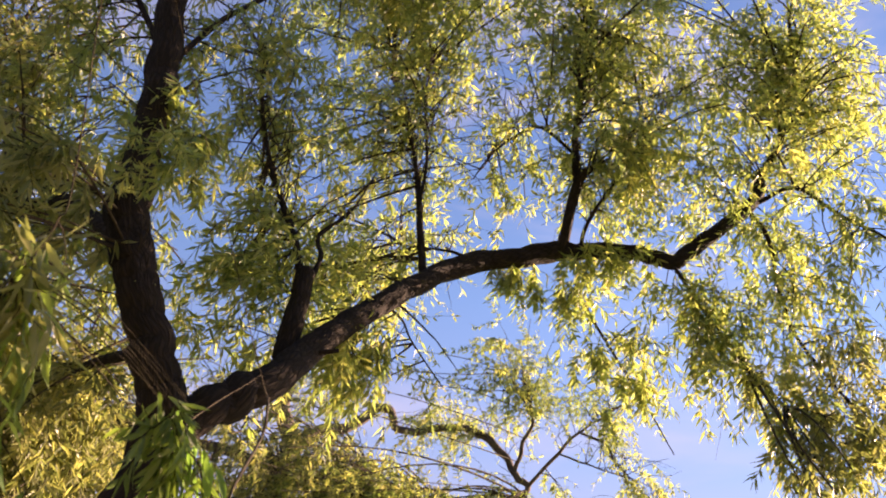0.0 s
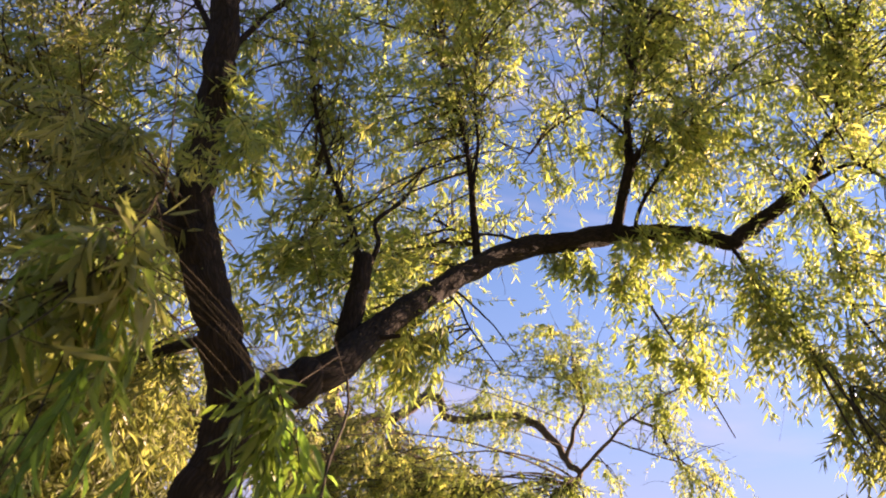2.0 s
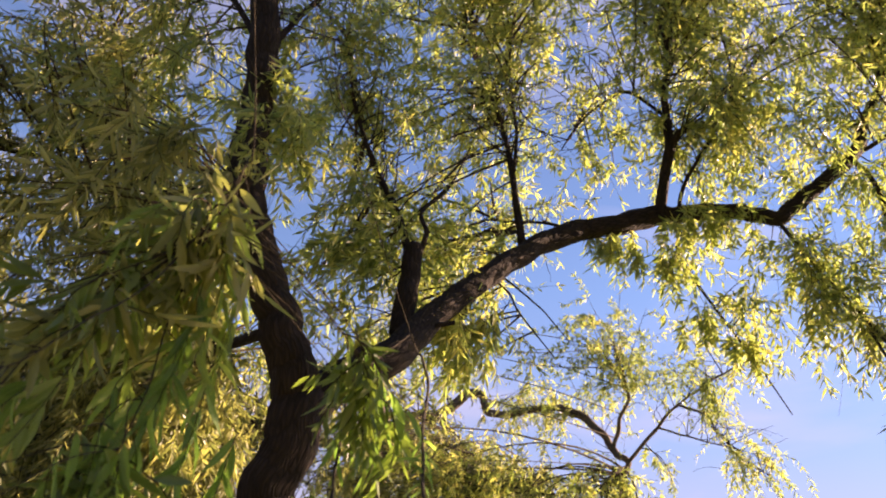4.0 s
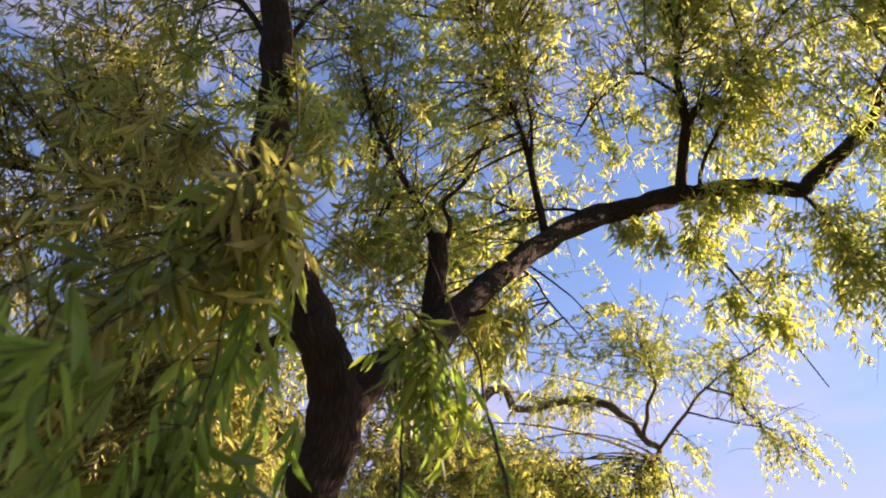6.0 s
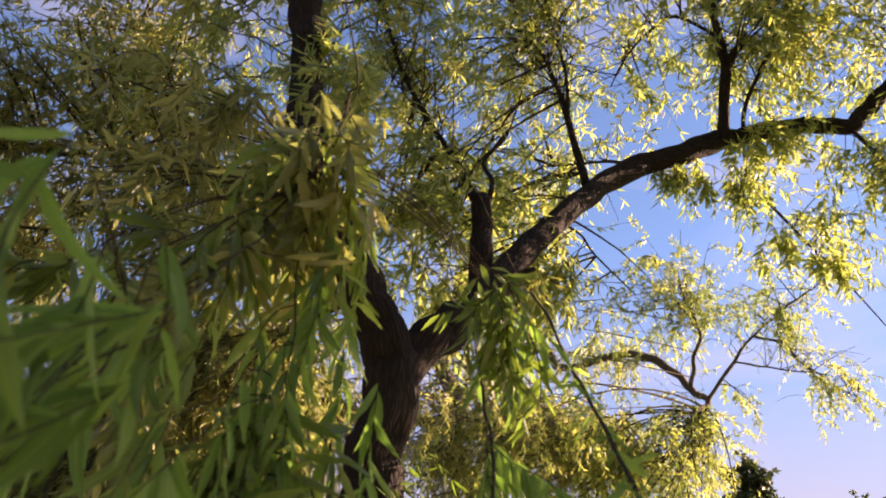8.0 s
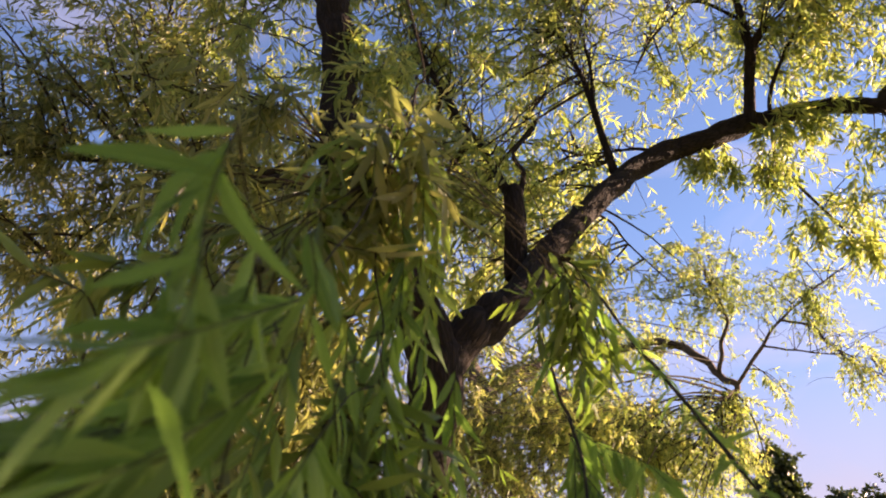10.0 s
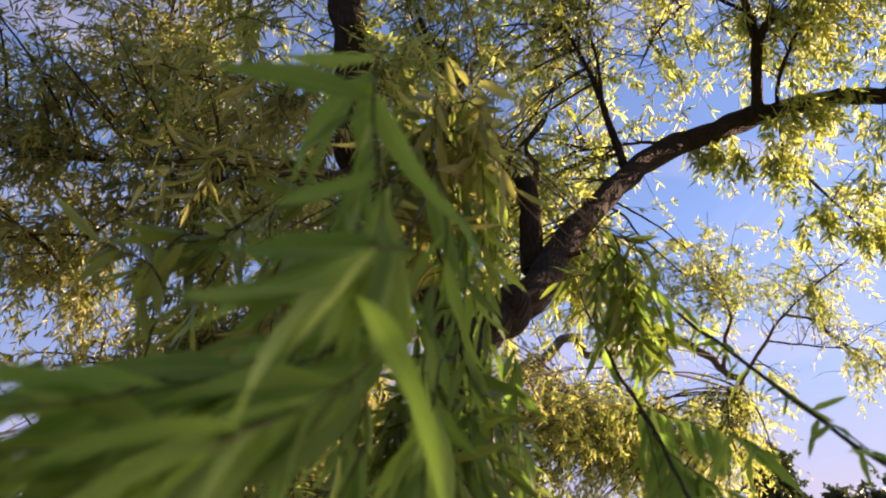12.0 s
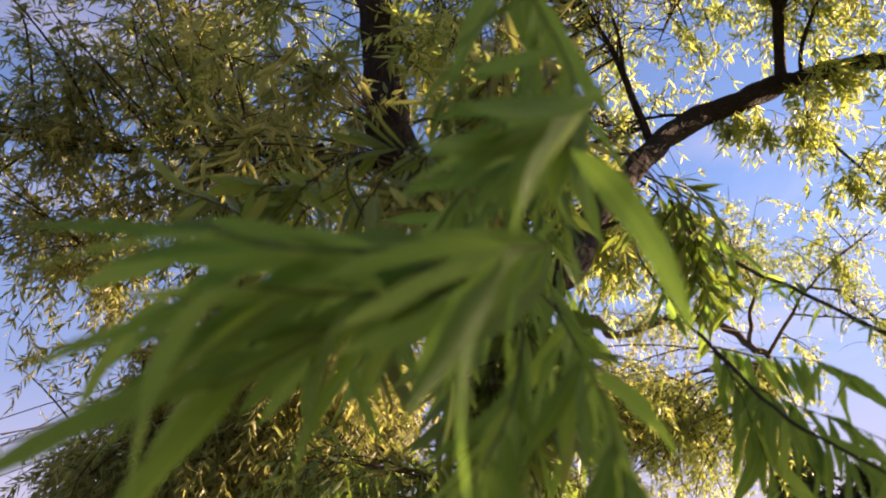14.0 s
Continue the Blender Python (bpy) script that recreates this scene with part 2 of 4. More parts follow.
def limb(tree, name, points, label="", sides=12, rough=0.16, cap=True, mat=None, kink=0.0):
    """A tapered, slightly crooked length of wood through (x, y, z, radius) points."""
    s = spline(points, 10 if sides > 10 else 7)
    line, radii = s[:, :3].copy(), np.maximum(s[:, 3], 0.0009)
    seed = float(rng.random() * 50)
    for k in range(len(line)):
        w = noise.noise_vector(Vector((seed, k * 0.23, 3.1))) * (0.25 * radii[k] + 0.004 + kink)
        line[k] += np.array(w) * min(1, k / 6) * min(1, (len(line) - 1 - k) / 6)
    SKELETON.setdefault(tree.name, []).append(line[2:])
    if cap:
        tip = unit(line[-1] - line[-2])
        line = np.vstack([line, line[-1] + tip * radii[-1] * 0.5, line[-1] + tip * radii[-1] * 0.6])
        radii = np.r_[radii, radii[-1] * 0.75, radii[-1] * 0.05]
    v, f, uv = tube(line, radii, sides, rough, seed)
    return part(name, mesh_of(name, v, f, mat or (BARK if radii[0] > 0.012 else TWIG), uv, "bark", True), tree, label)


def many_tubes(lines, radii, sides=3):
    """Thin tubes for (n, k, 3) lines in one go."""
    n, k, _ = lines.shape
    tan = unit(np.gradient(lines, axis=1))
    side = unit(np.cross(tan, np.array([0.31, 0.52, 0.8])))
    up = np.cross(tan, side)
    ang = np.linspace(0, 2 * np.pi, sides, endpoint=False)
    ring = lines[:, :, None] + radii[:, :, None, None] * (np.cos(ang)[:, None] * side[:, :, None] + np.sin(ang)[:, None] * up[:, :, None])
    i, a, j = np.meshgrid(np.arange(n), np.arange(k - 1), np.arange(sides), indexing="ij")
    p = (i * k + a) * sides
    faces = np.stack([p + j, p + (j + 1) % sides, p + sides + (j + 1) % sides, p + sides + j], -1).reshape(-1, 4)
    return ring.reshape(-1, 3), faces


def twig_lines(starts, ways, lengths, droop, steps=7, wander=0.22, wind=(-0.1, 0, 0)):
    """Twigs that leave along `ways` and bend down under their own weight."""
    p, d = starts.copy(), unit(ways)
    out = [p]
    for _ in range(steps):
        d = unit(d + rng.normal(0, wander, d.shape) + np.array([0, 0, -1.0]) * np.reshape(droop, (-1, 1)) / steps * 2 + np.array(wind) / steps)
        p = p + d * (lengths / steps)[:, None]
        out.append(p)
    return np.stack(out, 1)


def leaves_on(lines, per, size, width, spread=0.75, hang=0.35, wind=(-0.15, 0, 0), first=0.08, fine=False, bunch=False):
    """Folded, lance-shaped leaves set alternately along each line: verts and triangles."""
    n, k, _ = lines.shape
    tufts = max(2, per // 4)
    node = (np.arange(tufts)[None] + rng.random((n, tufts))) / tufts
    s = np.clip(node[:, np.arange(per) % tufts] + rng.normal(0, 0.022, (n, per)), 0, 1) if bunch else (np.arange(per) + rng.random((n, per))) / per
    s = np.minimum((first + (1 - first) * s) * (k - 1), k - 1.001)
    i = np.minimum(s.astype(int), k - 2)
    f = (s - i)[..., None]
    rows = np.arange(n)[:, None]
    a, b = lines[rows, i], lines[rows, i + 1]
    base, tan = a + (b - a) * f, unit(b - a)
    side = unit(np.cross(tan, rng.normal(0, 1, tan.shape)))
    way = unit(tan * (1 - spread * 0.5) + side * spread + np.array([0, 0, -hang]) + np.array(wind) + rng.normal(0, 0.12, tan.shape))
    flat = unit(np.cross(way, rng.normal(0, 1, way.shape) + np.array([0, 0, 0.6])))
    norm = np.cross(way, flat)
    L = size * rng.uniform(0.65, 1.25, (n, per, 1))
    W = width * rng.uniform(0.75, 1.2, (n, per, 1))
    curl = rng.uniform(-0.12, 0.04, (n, per, 1))
    def rung(t, half, drop):
        mid = base + way * L * t + np.array([0, 0, 1]) * L * curl * t * t * drop
        return mid - flat * W * half + norm * W * half * 0.45, mid, mid + flat * W * half + norm * W * half * 0.45

    tip = base + way * L + np.array([0, 0, 1]) * L * curl
    if fine:
        rows_ = [p for t, half in ((0.14, 0.26), (0.4, 0.5), (0.7, 0.36)) for p in rung(t, half, 1)]
        verts = np.stack([base, *rows_, tip], 2).reshape(-1, 3)
        shape = [(0, 2, 1), (0, 3, 2), (10, 7, 8), (10, 8, 9)]
        for k in (1, 4):
            shape += [(k, k + 1, k + 4), (k, k + 4, k + 3), (k + 1, k + 2, k + 5), (k + 1, k + 5, k + 4)]
    else:
        left, _, right = rung(0.42, 0.5, 0.3)
        verts = np.stack([base, left, tip, right], 2).reshape(-1, 3)
        shape = [(0, 2, 1), (0, 3, 2)]
    kept = np.arange(n * per)
    if bunch:  # some twigs are nearly bare, others full
        full = np.where(rng.random(n) < 0.22, 0.2, rng.uniform(0.5, 1.0, n))
        kept = kept[(rng.random((n, per)) < full[:, None]).ravel()]
        verts = verts.reshape(-1, 4, 3)[kept].reshape(-1, 3)
    q = np.arange(len(kept))[:, None, None] * (11 if fine else 4)
    return verts, (q + np.array(shape)[None]).reshape(-1, 3)


def spray(tree, centre, radii, clumps, twigs, length=0.58, droop=0.7, per=16, leaf=0.094, width=0.0175, mat=None, lift=0.12, label="", fine=False, first=0.9, thin=0.3, to=None, stem=1.0, wind=-0.1):
    """A mass of foliage: branchlets run from the nearest wood to `clumps` spots in an ellipsoid and break up into leafy twigs."""
    twigs = max(4, round(twigs * thin))
    bones = np.concatenate(SKELETON[tree.name]) if to is None else to
    spots = unit(rng.normal(0, 1, (clumps, 3))) * rng.random((clumps, 1)) ** 0.4 * np.array(radii) + np.array(centre)
    gap = np.linalg.norm(bones[None] - spots[:, None], axis=2)
    near = np.argsort(gap, axis=1)[:, : 14 if to is None else 4]
    root = bones[near[np.arange(clumps), rng.integers(0, near.shape[1], clumps)]]
    reach = np.linalg.norm(spots - root, axis=1)[:, None]
    u = np.linspace(0, 1, 9)[None, :, None]
    bend = (root + spots) / 2 + np.array([0, 0, 1]) * reach * lift + rng.normal(0, 0.08, spots.shape) * reach
    stems = (1 - u) ** 2 * root[:, None] + 2 * u * (1 - u) * bend[:, None] + u**2 * spots[:, None]
    thick = stem * np.clip(reach * 0.011, 0.003, 0.014) * np.linspace(1, 0.35, 9)[None]
    v1, f1 = many_tubes(stems, thick, 5)
    who = np.repeat(np.arange(clumps), twigs)
    w = 1 - first * rng.random(len(who))
    i = np.minimum((w * 8).astype(int), 7)
    start = stems[who, i] + (stems[who, i + 1] - stems[who, i]) * (w * 8 - i)[:, None]
    tan = unit(stems[who, i + 1] - stems[who, i])
    ways = tan * 0.5 + unit(rng.normal(0, 1, tan.shape)) * 0.9 + np.array([0, 0, 0.15])
    lens = length * rng.uniform(0.45, 1.3, len(who))
    lines = twig_lines(start, ways, lens, np.full(len(who), droop) * rng.uniform(0.5, 1.4, len(who)), 7 if fine else 5, wind=(wind, 0, 0))
    v2, f2 = many_tubes(lines, np.full(lines.shape[:2], 0.0022) * np.linspace(1.1, 0.45, lines.shape[1]))
    me = mesh_of("twig_spray", np.vstack([v1, v2]), np.vstack([f1, f2 + len(v1)]), TWIG, np.zeros((4 * (len(f1) + len(f2)), 2)), "bark")
    part("twig_spray", me, tree, "fine brown twigs", "stuff")
    v, f = leaves_on(lines, per, leaf, width, fine=fine) if fine else leaves_on(lines, round(per * 2.8), leaf, width, 0.8, 0.3, bunch=True)
    part("foliage", mesh_of("foliage", v, f, mat or LEAF), tree, label, "stuff")


def bare_twigs(tree, bones, count, length, rise=0.9):
    """Fine leafless twigs that fan upwards and outwards from a stretch of wood."""
    i = rng.integers(len(bones) // 4, len(bones), count)
    ways = rng.normal(0, 0.5, (count, 3)) + np.array([0, 0, rise])
    lines = twig_lines(bones[i], ways, length * rng.uniform(0.5, 1.4, count), np.full(count, 0.2), 11, 0.19, (0.05, 0, 0))
    v, f = many_tubes(lines, np.full(lines.shape[:2], 0.0046) * np.linspace(1.2, 0.3, lines.shape[1]), 4)
    part("twig_spray", mesh_of("twig_spray", v, f, BARK, np.zeros((4 * len(f), 2)), "bark"), tree, "bare dark twigs", "stuff")


def root_of(name, at, label):
    e = new(name)
    e.location = at
    e.empty_display_size = 0.3
    bpy.context.view_layer.update()
    return tagged(e, label, "tree")


# ---- the willow under which the viewpoint moves ----
willow = root_of("willow_tree", (0, 0, 0), "old willow, dark furrowed trunk, yellow-green autumn leaves")
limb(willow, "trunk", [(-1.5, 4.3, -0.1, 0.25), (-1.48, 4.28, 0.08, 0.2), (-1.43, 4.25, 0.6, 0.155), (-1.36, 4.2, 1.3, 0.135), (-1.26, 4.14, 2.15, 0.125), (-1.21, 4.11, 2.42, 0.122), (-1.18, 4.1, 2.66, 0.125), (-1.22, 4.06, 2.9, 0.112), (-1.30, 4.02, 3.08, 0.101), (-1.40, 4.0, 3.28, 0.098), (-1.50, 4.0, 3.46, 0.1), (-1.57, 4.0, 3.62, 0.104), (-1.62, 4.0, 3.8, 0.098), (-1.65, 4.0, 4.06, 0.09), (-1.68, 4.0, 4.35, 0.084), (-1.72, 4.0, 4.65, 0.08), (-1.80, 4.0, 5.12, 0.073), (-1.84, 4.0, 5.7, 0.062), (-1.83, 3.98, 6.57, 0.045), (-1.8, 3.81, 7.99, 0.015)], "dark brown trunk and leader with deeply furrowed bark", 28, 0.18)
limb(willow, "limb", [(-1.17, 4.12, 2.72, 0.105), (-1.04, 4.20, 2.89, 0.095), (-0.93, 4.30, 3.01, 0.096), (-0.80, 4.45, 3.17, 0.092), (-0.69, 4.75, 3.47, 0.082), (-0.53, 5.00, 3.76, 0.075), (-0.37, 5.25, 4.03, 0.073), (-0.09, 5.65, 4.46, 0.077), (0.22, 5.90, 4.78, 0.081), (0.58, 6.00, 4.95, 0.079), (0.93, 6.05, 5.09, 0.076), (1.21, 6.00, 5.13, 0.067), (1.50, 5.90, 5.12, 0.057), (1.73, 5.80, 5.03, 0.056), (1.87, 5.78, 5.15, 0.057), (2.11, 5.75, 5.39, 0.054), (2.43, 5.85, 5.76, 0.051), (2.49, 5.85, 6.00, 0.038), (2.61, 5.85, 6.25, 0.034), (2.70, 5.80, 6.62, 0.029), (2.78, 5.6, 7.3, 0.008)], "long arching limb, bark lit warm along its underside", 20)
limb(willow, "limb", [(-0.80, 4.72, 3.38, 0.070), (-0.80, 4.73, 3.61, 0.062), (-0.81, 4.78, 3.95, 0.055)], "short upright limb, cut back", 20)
limb(willow, "branch", [(-0.83, 4.80, 3.91, 0.030), (-0.91, 4.85, 4.13, 0.024), (-1.01, 4.89, 4.34, 0.021), (-1.20, 4.99, 4.71, 0.018), (-1.40, 5.09, 5.21, 0.013), (-1.55, 5.17, 5.87, 0.008)], "", 9)
bare_twigs(willow, SKELETON[willow.name][-1], 36, 0.8)
limb(willow, "branch", [(-0.77, 4.80, 3.93, 0.018), (-0.75, 4.82, 4.09, 0.015), (-0.80, 4.93, 4.29, 0.012), (-0.66, 5.10, 4.59, 0.008), (-0.56, 5.28, 5.04, 0.005)], "", 9)
limb(willow, "branch", [(-0.12, 5.70, 4.51, 0.031), (-0.21, 5.68, 4.95, 0.025), (-0.28, 5.70, 5.30, 0.020), (-0.38, 5.79, 5.68, 0.014), (-0.56, 5.90, 6.19, 0.010), (-0.72, 6.04, 6.79, 0.006)], "", 9)
bare_twigs(willow, SKELETON[willow.name][-1], 60, 0.8)
limb(willow, "branch", [(-0.23, 5.66, 4.99, 0.014), (-0.24, 5.67, 5.50, 0.012), (-0.32, 5.78, 6.02, 0.009), (-0.36, 5.87, 6.67, 0.006)], "", 9)
bare_twigs(willow, SKELETON[willow.name][-1], 36, 0.8)
limb(willow, "branch", [(0.22, 5.85, 4.79, 0.013), (0.07, 5.94, 4.87, 0.012), (-0.08, 6.04, 4.92, 0.009), (-0.40, 6.33, 5.06, 0.006)], "", 9)
bare_twigs(willow, SKELETON[willow.name][-1], 14, 0.5)
limb(willow, "branch", [(0.92, 6.00, 5.06, 0.048), (0.94, 5.91, 5.37, 0.043), (0.97, 5.84, 5.63, 0.040), (0.92, 5.78, 5.90, 0.030), (0.92, 5.72, 6.28, 0.024), (0.99, 5.71, 7.29, 0.012)], "", 9)
bare_twigs(willow, SKELETON[willow.name][-1], 39, 0.8)
limb(willow, "branch", [(0.98, 5.85, 5.61, 0.030), (1.01, 5.74, 5.66, 0.030), (1.05, 5.66, 5.67, 0.028)], "", 9)
limb(willow, "branch", [(1.06, 5.96, 5.06, 0.018), (1.09, 5.90, 5.31, 0.016), (1.31, 5.76, 5.76, 0.011), (1.46, 5.65, 6.14, 0.007)], "", 9)
bare_twigs(willow, SKELETON[willow.name][-1], 18, 0.7, 0.9)
limb(willow, "branch", [(0.92, 5.80, 5.87, 0.014), (0.64, 5.83, 6.09, 0.014), (0.45, 5.92, 6.03, 0.012), (0.28, 6.15, 5.95, 0.008), (0.17, 6.29, 5.78, 0.005)], "", 9)
bare_twigs(willow, SKELETON[willow.name][-1], 15, 0.8)
limb(willow, "branch", [(1.06, 6.01, 4.97, 0.012), (1.12, 6.11, 4.77, 0.012), (1.36, 6.19, 4.47, 0.010), (1.53, 6.22, 4.26, 0.009), (1.70, 6.25, 4.05, 0.007), (1.94, 6.28, 3.70, 0.004)], "", 9)
limb(willow, "branch", [(-0.37, 5.36, 4.12, 0.009), (-0.21, 5.40, 4.02, 0.008), (-0.11, 5.45, 3.89, 0.006), (0.13, 5.52, 3.65, 0.004)], "", 9)
limb(willow, "branch", [(-0.32, 5.44, 4.19, 0.008), (-0.13, 5.48, 4.08, 0.007), (0.04, 5.51, 3.96, 0.005), (0.23, 5.56, 3.78, 0.003)], "", 9)
limb(willow, "branch", [(2.21, 5.56, 5.48, 0.020), (2.40, 5.60, 5.30, 0.018), (2.52, 5.68, 4.88, 0.014), (2.68, 5.77, 4.57, 0.012), (2.93, 5.71, 4.19, 0.008), (3.25, 5.68, 3.83, 0.005)], "", 9)
bare_twigs(willow, SKELETON[willow.name][-1], 18, 0.7, -0.5)
limb(willow, "branch", [(1.71, 5.77, 5.04, 0.016), (1.94, 5.77, 4.70, 0.014), (2.19, 5.73, 4.36, 0.011), (2.40, 5.65, 4.07, 0.008), (2.70, 5.55, 3.69, 0.004)], "", 9)
limb(willow, "branch", [(2.30, 5.50, 5.51, 0.018), (2.52, 5.35, 5.59, 0.015), (2.85, 5.32, 5.39, 0.012), (3.15, 5.27, 5.23, 0.009), (3.58, 5.22, 4.87, 0.005)], "", 9)
bare_twigs(willow, SKELETON[willow.name][-1], 18, 0.7, -0.5)
limb(willow, "limb", [(-1.72, 4.26, 3.74, 0.050), (-1.93, 4.48, 3.89, 0.046), (-2.20, 4.77, 4.09, 0.042), (-2.52, 5.11, 4.35, 0.038), (-2.83, 5.34, 4.59, 0.034), (-3.16, 5.52, 4.87, 0.028), (-3.31, 5.58, 5.24, 0.022), (-3.46, 5.62, 5.63, 0.017), (-3.71, 5.68, 6.23, 0.009)], "", 10)
limb(willow, "limb", [(-2.16, 4.75, 4.16, 0.030), (-2.56, 4.95, 4.18, 0.027), (-2.9, 5.1, 4.32, 0.019), (-3.3, 5.3, 4.27, 0.013), (-3.75, 5.4, 4.1, 0.009), (-4.1, 5.6, 3.8, 0.004)], "", 9)
limb(willow, "branch", [(-2.83, 5.34, 4.59, 0.02), (-3.4, 5.42, 4.68, 0.017), (-4.1, 5.35, 4.72, 0.013), (-4.9, 5.25, 5.0, 0.006)], "", 9, kink=0.03)
limb(willow, "branch", [(-2.52, 5.11, 4.35, 0.018), (-3.0, 5.5, 4.7, 0.015), (-3.5, 5.75, 5.3, 0.011), (-4.1, 5.9, 5.9, 0.005)], "", 9, kink=0.03)
limb(willow, "branch", [(-3.3, 5.3, 4.27, 0.013), (-3.6, 5.6, 4.5, 0.01), (-4.2, 5.8, 4.5, 0.007), (-4.8, 5.9, 4.3, 0.004)], "", 9, kink=0.03)
limb(willow, "limb", [(-1.39, 4.35, 3.21, 0.035), (-1.70, 4.76, 3.25, 0.030), (-2.07, 5.19, 3.27, 0.026), (-2.54, 5.59, 3.27, 0.020), (-3.18, 5.87, 3.32, 0.014), (-3.98, 5.99, 3.41, 0.008)], "", 9)
limb(willow, "limb", [(-2.54, 5.59, 3.27, 0.018), (-3.1, 6.15, 3.05, 0.016), (-3.7, 6.6, 2.8, 0.012), (-4.3, 6.75, 2.65, 0.008), (-4.9, 6.8, 2.55, 0.004)], "", 9, kink=0.03)
limb(willow, "limb", [(-2.07, 5.19, 3.27, 0.016), (-2.2, 5.9, 2.95, 0.014), (-2.4, 6.4, 2.65, 0.01), (-2.7, 6.8, 2.4, 0.005)], "", 9, kink=0.03)
limb(willow, "limb", [(-1.72, 4.16, 4.66, 0.022), (-2.02, 4.28, 5.19, 0.019), (-2.47, 4.39, 5.77, 0.015), (-3.16, 4.47, 6.36, 0.011), (-4.05, 4.45, 6.97, 0.008)], "", 9)
limb(willow, "limb", [(-1.76, 4.20, 4.84, 0.02), (-1.61, 4.49, 5.54, 0.018), (-1.26, 4.90, 6.33, 0.015), (-0.62, 5.35, 7.18, 0.011), (0.26, 5.70, 7.99, 0.008)], "", 9)
limb(willow, "branch", [(-0.76, 4.71, 3.41, 0.018), (-0.52, 4.68, 3.47, 0.012)], "", 9)
limb(willow, "limb", [(-1.77, 4.05, 6.4, 0.014), (-1.62, 3.4, 6.1, 0.012), (-1.4, 2.5, 5.3, 0.009), (-1.25, 1.9, 4.3, 0.006), (-1.2, 1.3, 3.7, 0.004), (-1.2, 0.9, 3.3, 0.003)], "overhanging limb with pendulous twigs", 9)

bare_twigs(willow, SKELETON[willow.name][0][110:], 30, 0.6, 0.7)
# unseen limbs that carry the crown added over and behind the viewpoint
limb(willow, "limb", [(-1.77, 4.0, 6.7, 0.028), (-1.2, 3.0, 6.9, 0.026), (-0.3, 1.6, 6.4, 0.03), (0.5, 0.2, 6.0, 0.02), (1.0, -1.2, 5.4, 0.008)], "", 9)
limb(willow, "limb", [(-1.77, 3.97, 6.9, 0.028), (-2.0, 2.8, 6.9, 0.024), (-2.4, 1.2, 6.2, 0.026), (-2.6, -0.6, 5.6, 0.016), (-2.6, -2.0, 4.8, 0.006)], "", 9)
limb(willow, "branch", [(-1.38, 2.42, 5.15, 0.0018), (-1.2, 2.0, 3.9, 0.0016), (-0.95, 1.88, 2.78, 0.002), (-0.95, 1.9, 2.64, 0.0026), (-0.99, 1.91, 2.51, 0.0024), (-1.05, 1.88, 2.39, 0.003)], "slender pendulous branch", 8)
limb(willow, "branch", [(-1.0, 1.9, 2.48, 0.0022), (-1.01, 1.74, 2.28, 0.002), (-1.0, 1.54, 2.13, 0.0016), (-1.0, 1.39, 2.01, 0.0013), (-1.02, 1.31, 1.95, 0.001)], "slender pendulous branch", 6)
HUBS = SKELETON[willow.name][-2:]

# crown, mass by mass: centre, half-sizes, branchlets, twigs on each
spray(willow, (-2.91, 4.87, 5.19), (0.9, 0.8, 0.6), 26, 14)
spray(willow, (-2.94, 5.45, 4.67), (0.8, 0.7, 0.5), 18, 14, mat=OLIVE_SHADE)
spray(willow, (-2.67, 5.51, 3.82), (0.7, 0.7, 0.5), 26, 14, thin=0.45)
spray(willow, (-2.33, 5.88, 3.12), (0.8, 0.7, 0.5), 30, 14, droop=1.0, thin=0.45, mat=OLIVE_SHADE)
spray(willow, (-3.72, 5.41, 5.51), (1.0, 0.8, 0.7), 28, 14, mat=OLIVE_SHADE)
spray(willow, (-2.73, 5.52, 5.5), (0.6, 0.6, 0.7), 19, 13)
spray(willow, (-3.74, 5.52, 4.53), (1.0, 0.8, 0.5), 22, 14, mat=OLIVE_SHADE)
spray(willow, (-4.66, 5.15, 4.7), (0.9, 0.8, 1.1), 28, 14, mat=OLIVE_SHADE)
spray(willow, (-4.19, 6.27, 3.67), (0.9, 0.8, 0.6), 26, 13, thin=0.45, mat=OLIVE_SHADE)
spray(willow, (-2.55, 6.24, 3.31), (0.8, 0.8, 0.55), 36, 14, droop=1.0, thin=0.45, mat=OLIVE_SHADE)
spray(willow, (-3.48, 6.84, 2.96), (0.9, 0.8, 0.5), 26, 14, droop=1.0, thin=0.45, mat=OLIVE_SHADE)
spray(willow, (-2.13, 6.36, 4.22), (0.35, 0.5, 0.6), 14, 14)
spray(willow, (-1.29, 5.04, 4.0), (0.45, 0.5, 0.6), 24, 14, thin=0.27)
spray(willow, (-1.42, 4.85, 5.42), (0.55, 0.6, 0.6), 17, 13, thin=0.27)
spray(willow, (-1.31, 5.96, 4.2), (0.4, 0.45, 0.6), 20, 14)
spray(willow, (-0.67, 6.09, 4.48), (0.4, 0.4, 0.35), 16, 13)
spray(willow, (-1.52, 5.64, 5.29), (0.4, 0.5, 0.5), 12, 13, thin=0.27)
spray(willow, (-1.41, 4.15, 4.28), (0.22, 0.2, 0.2), 7, 12, length=0.3)
spray(willow, (-1.59, 4.0, 4.41), (0.12, 0.12, 0.2), 3, 8, length=0.2)
spray(willow, (-1.09, 6.07, 5.63), (0.5, 0.6, 0.7), 19, 12, thin=0.22, per=15)
spray(willow, (-0.51, 6.23, 5.77), (0.6, 0.6, 0.65), 11, 11, thin=0.22, per=15)
spray(willow, (0.18, 6.31, 5.92), (0.5, 0.6, 0.7), 8, 11, thin=0.22, per=15)
spray(willow, (0.63, 6.4, 5.68), (0.35, 0.5, 0.45), 5, 11, thin=0.22, per=15)
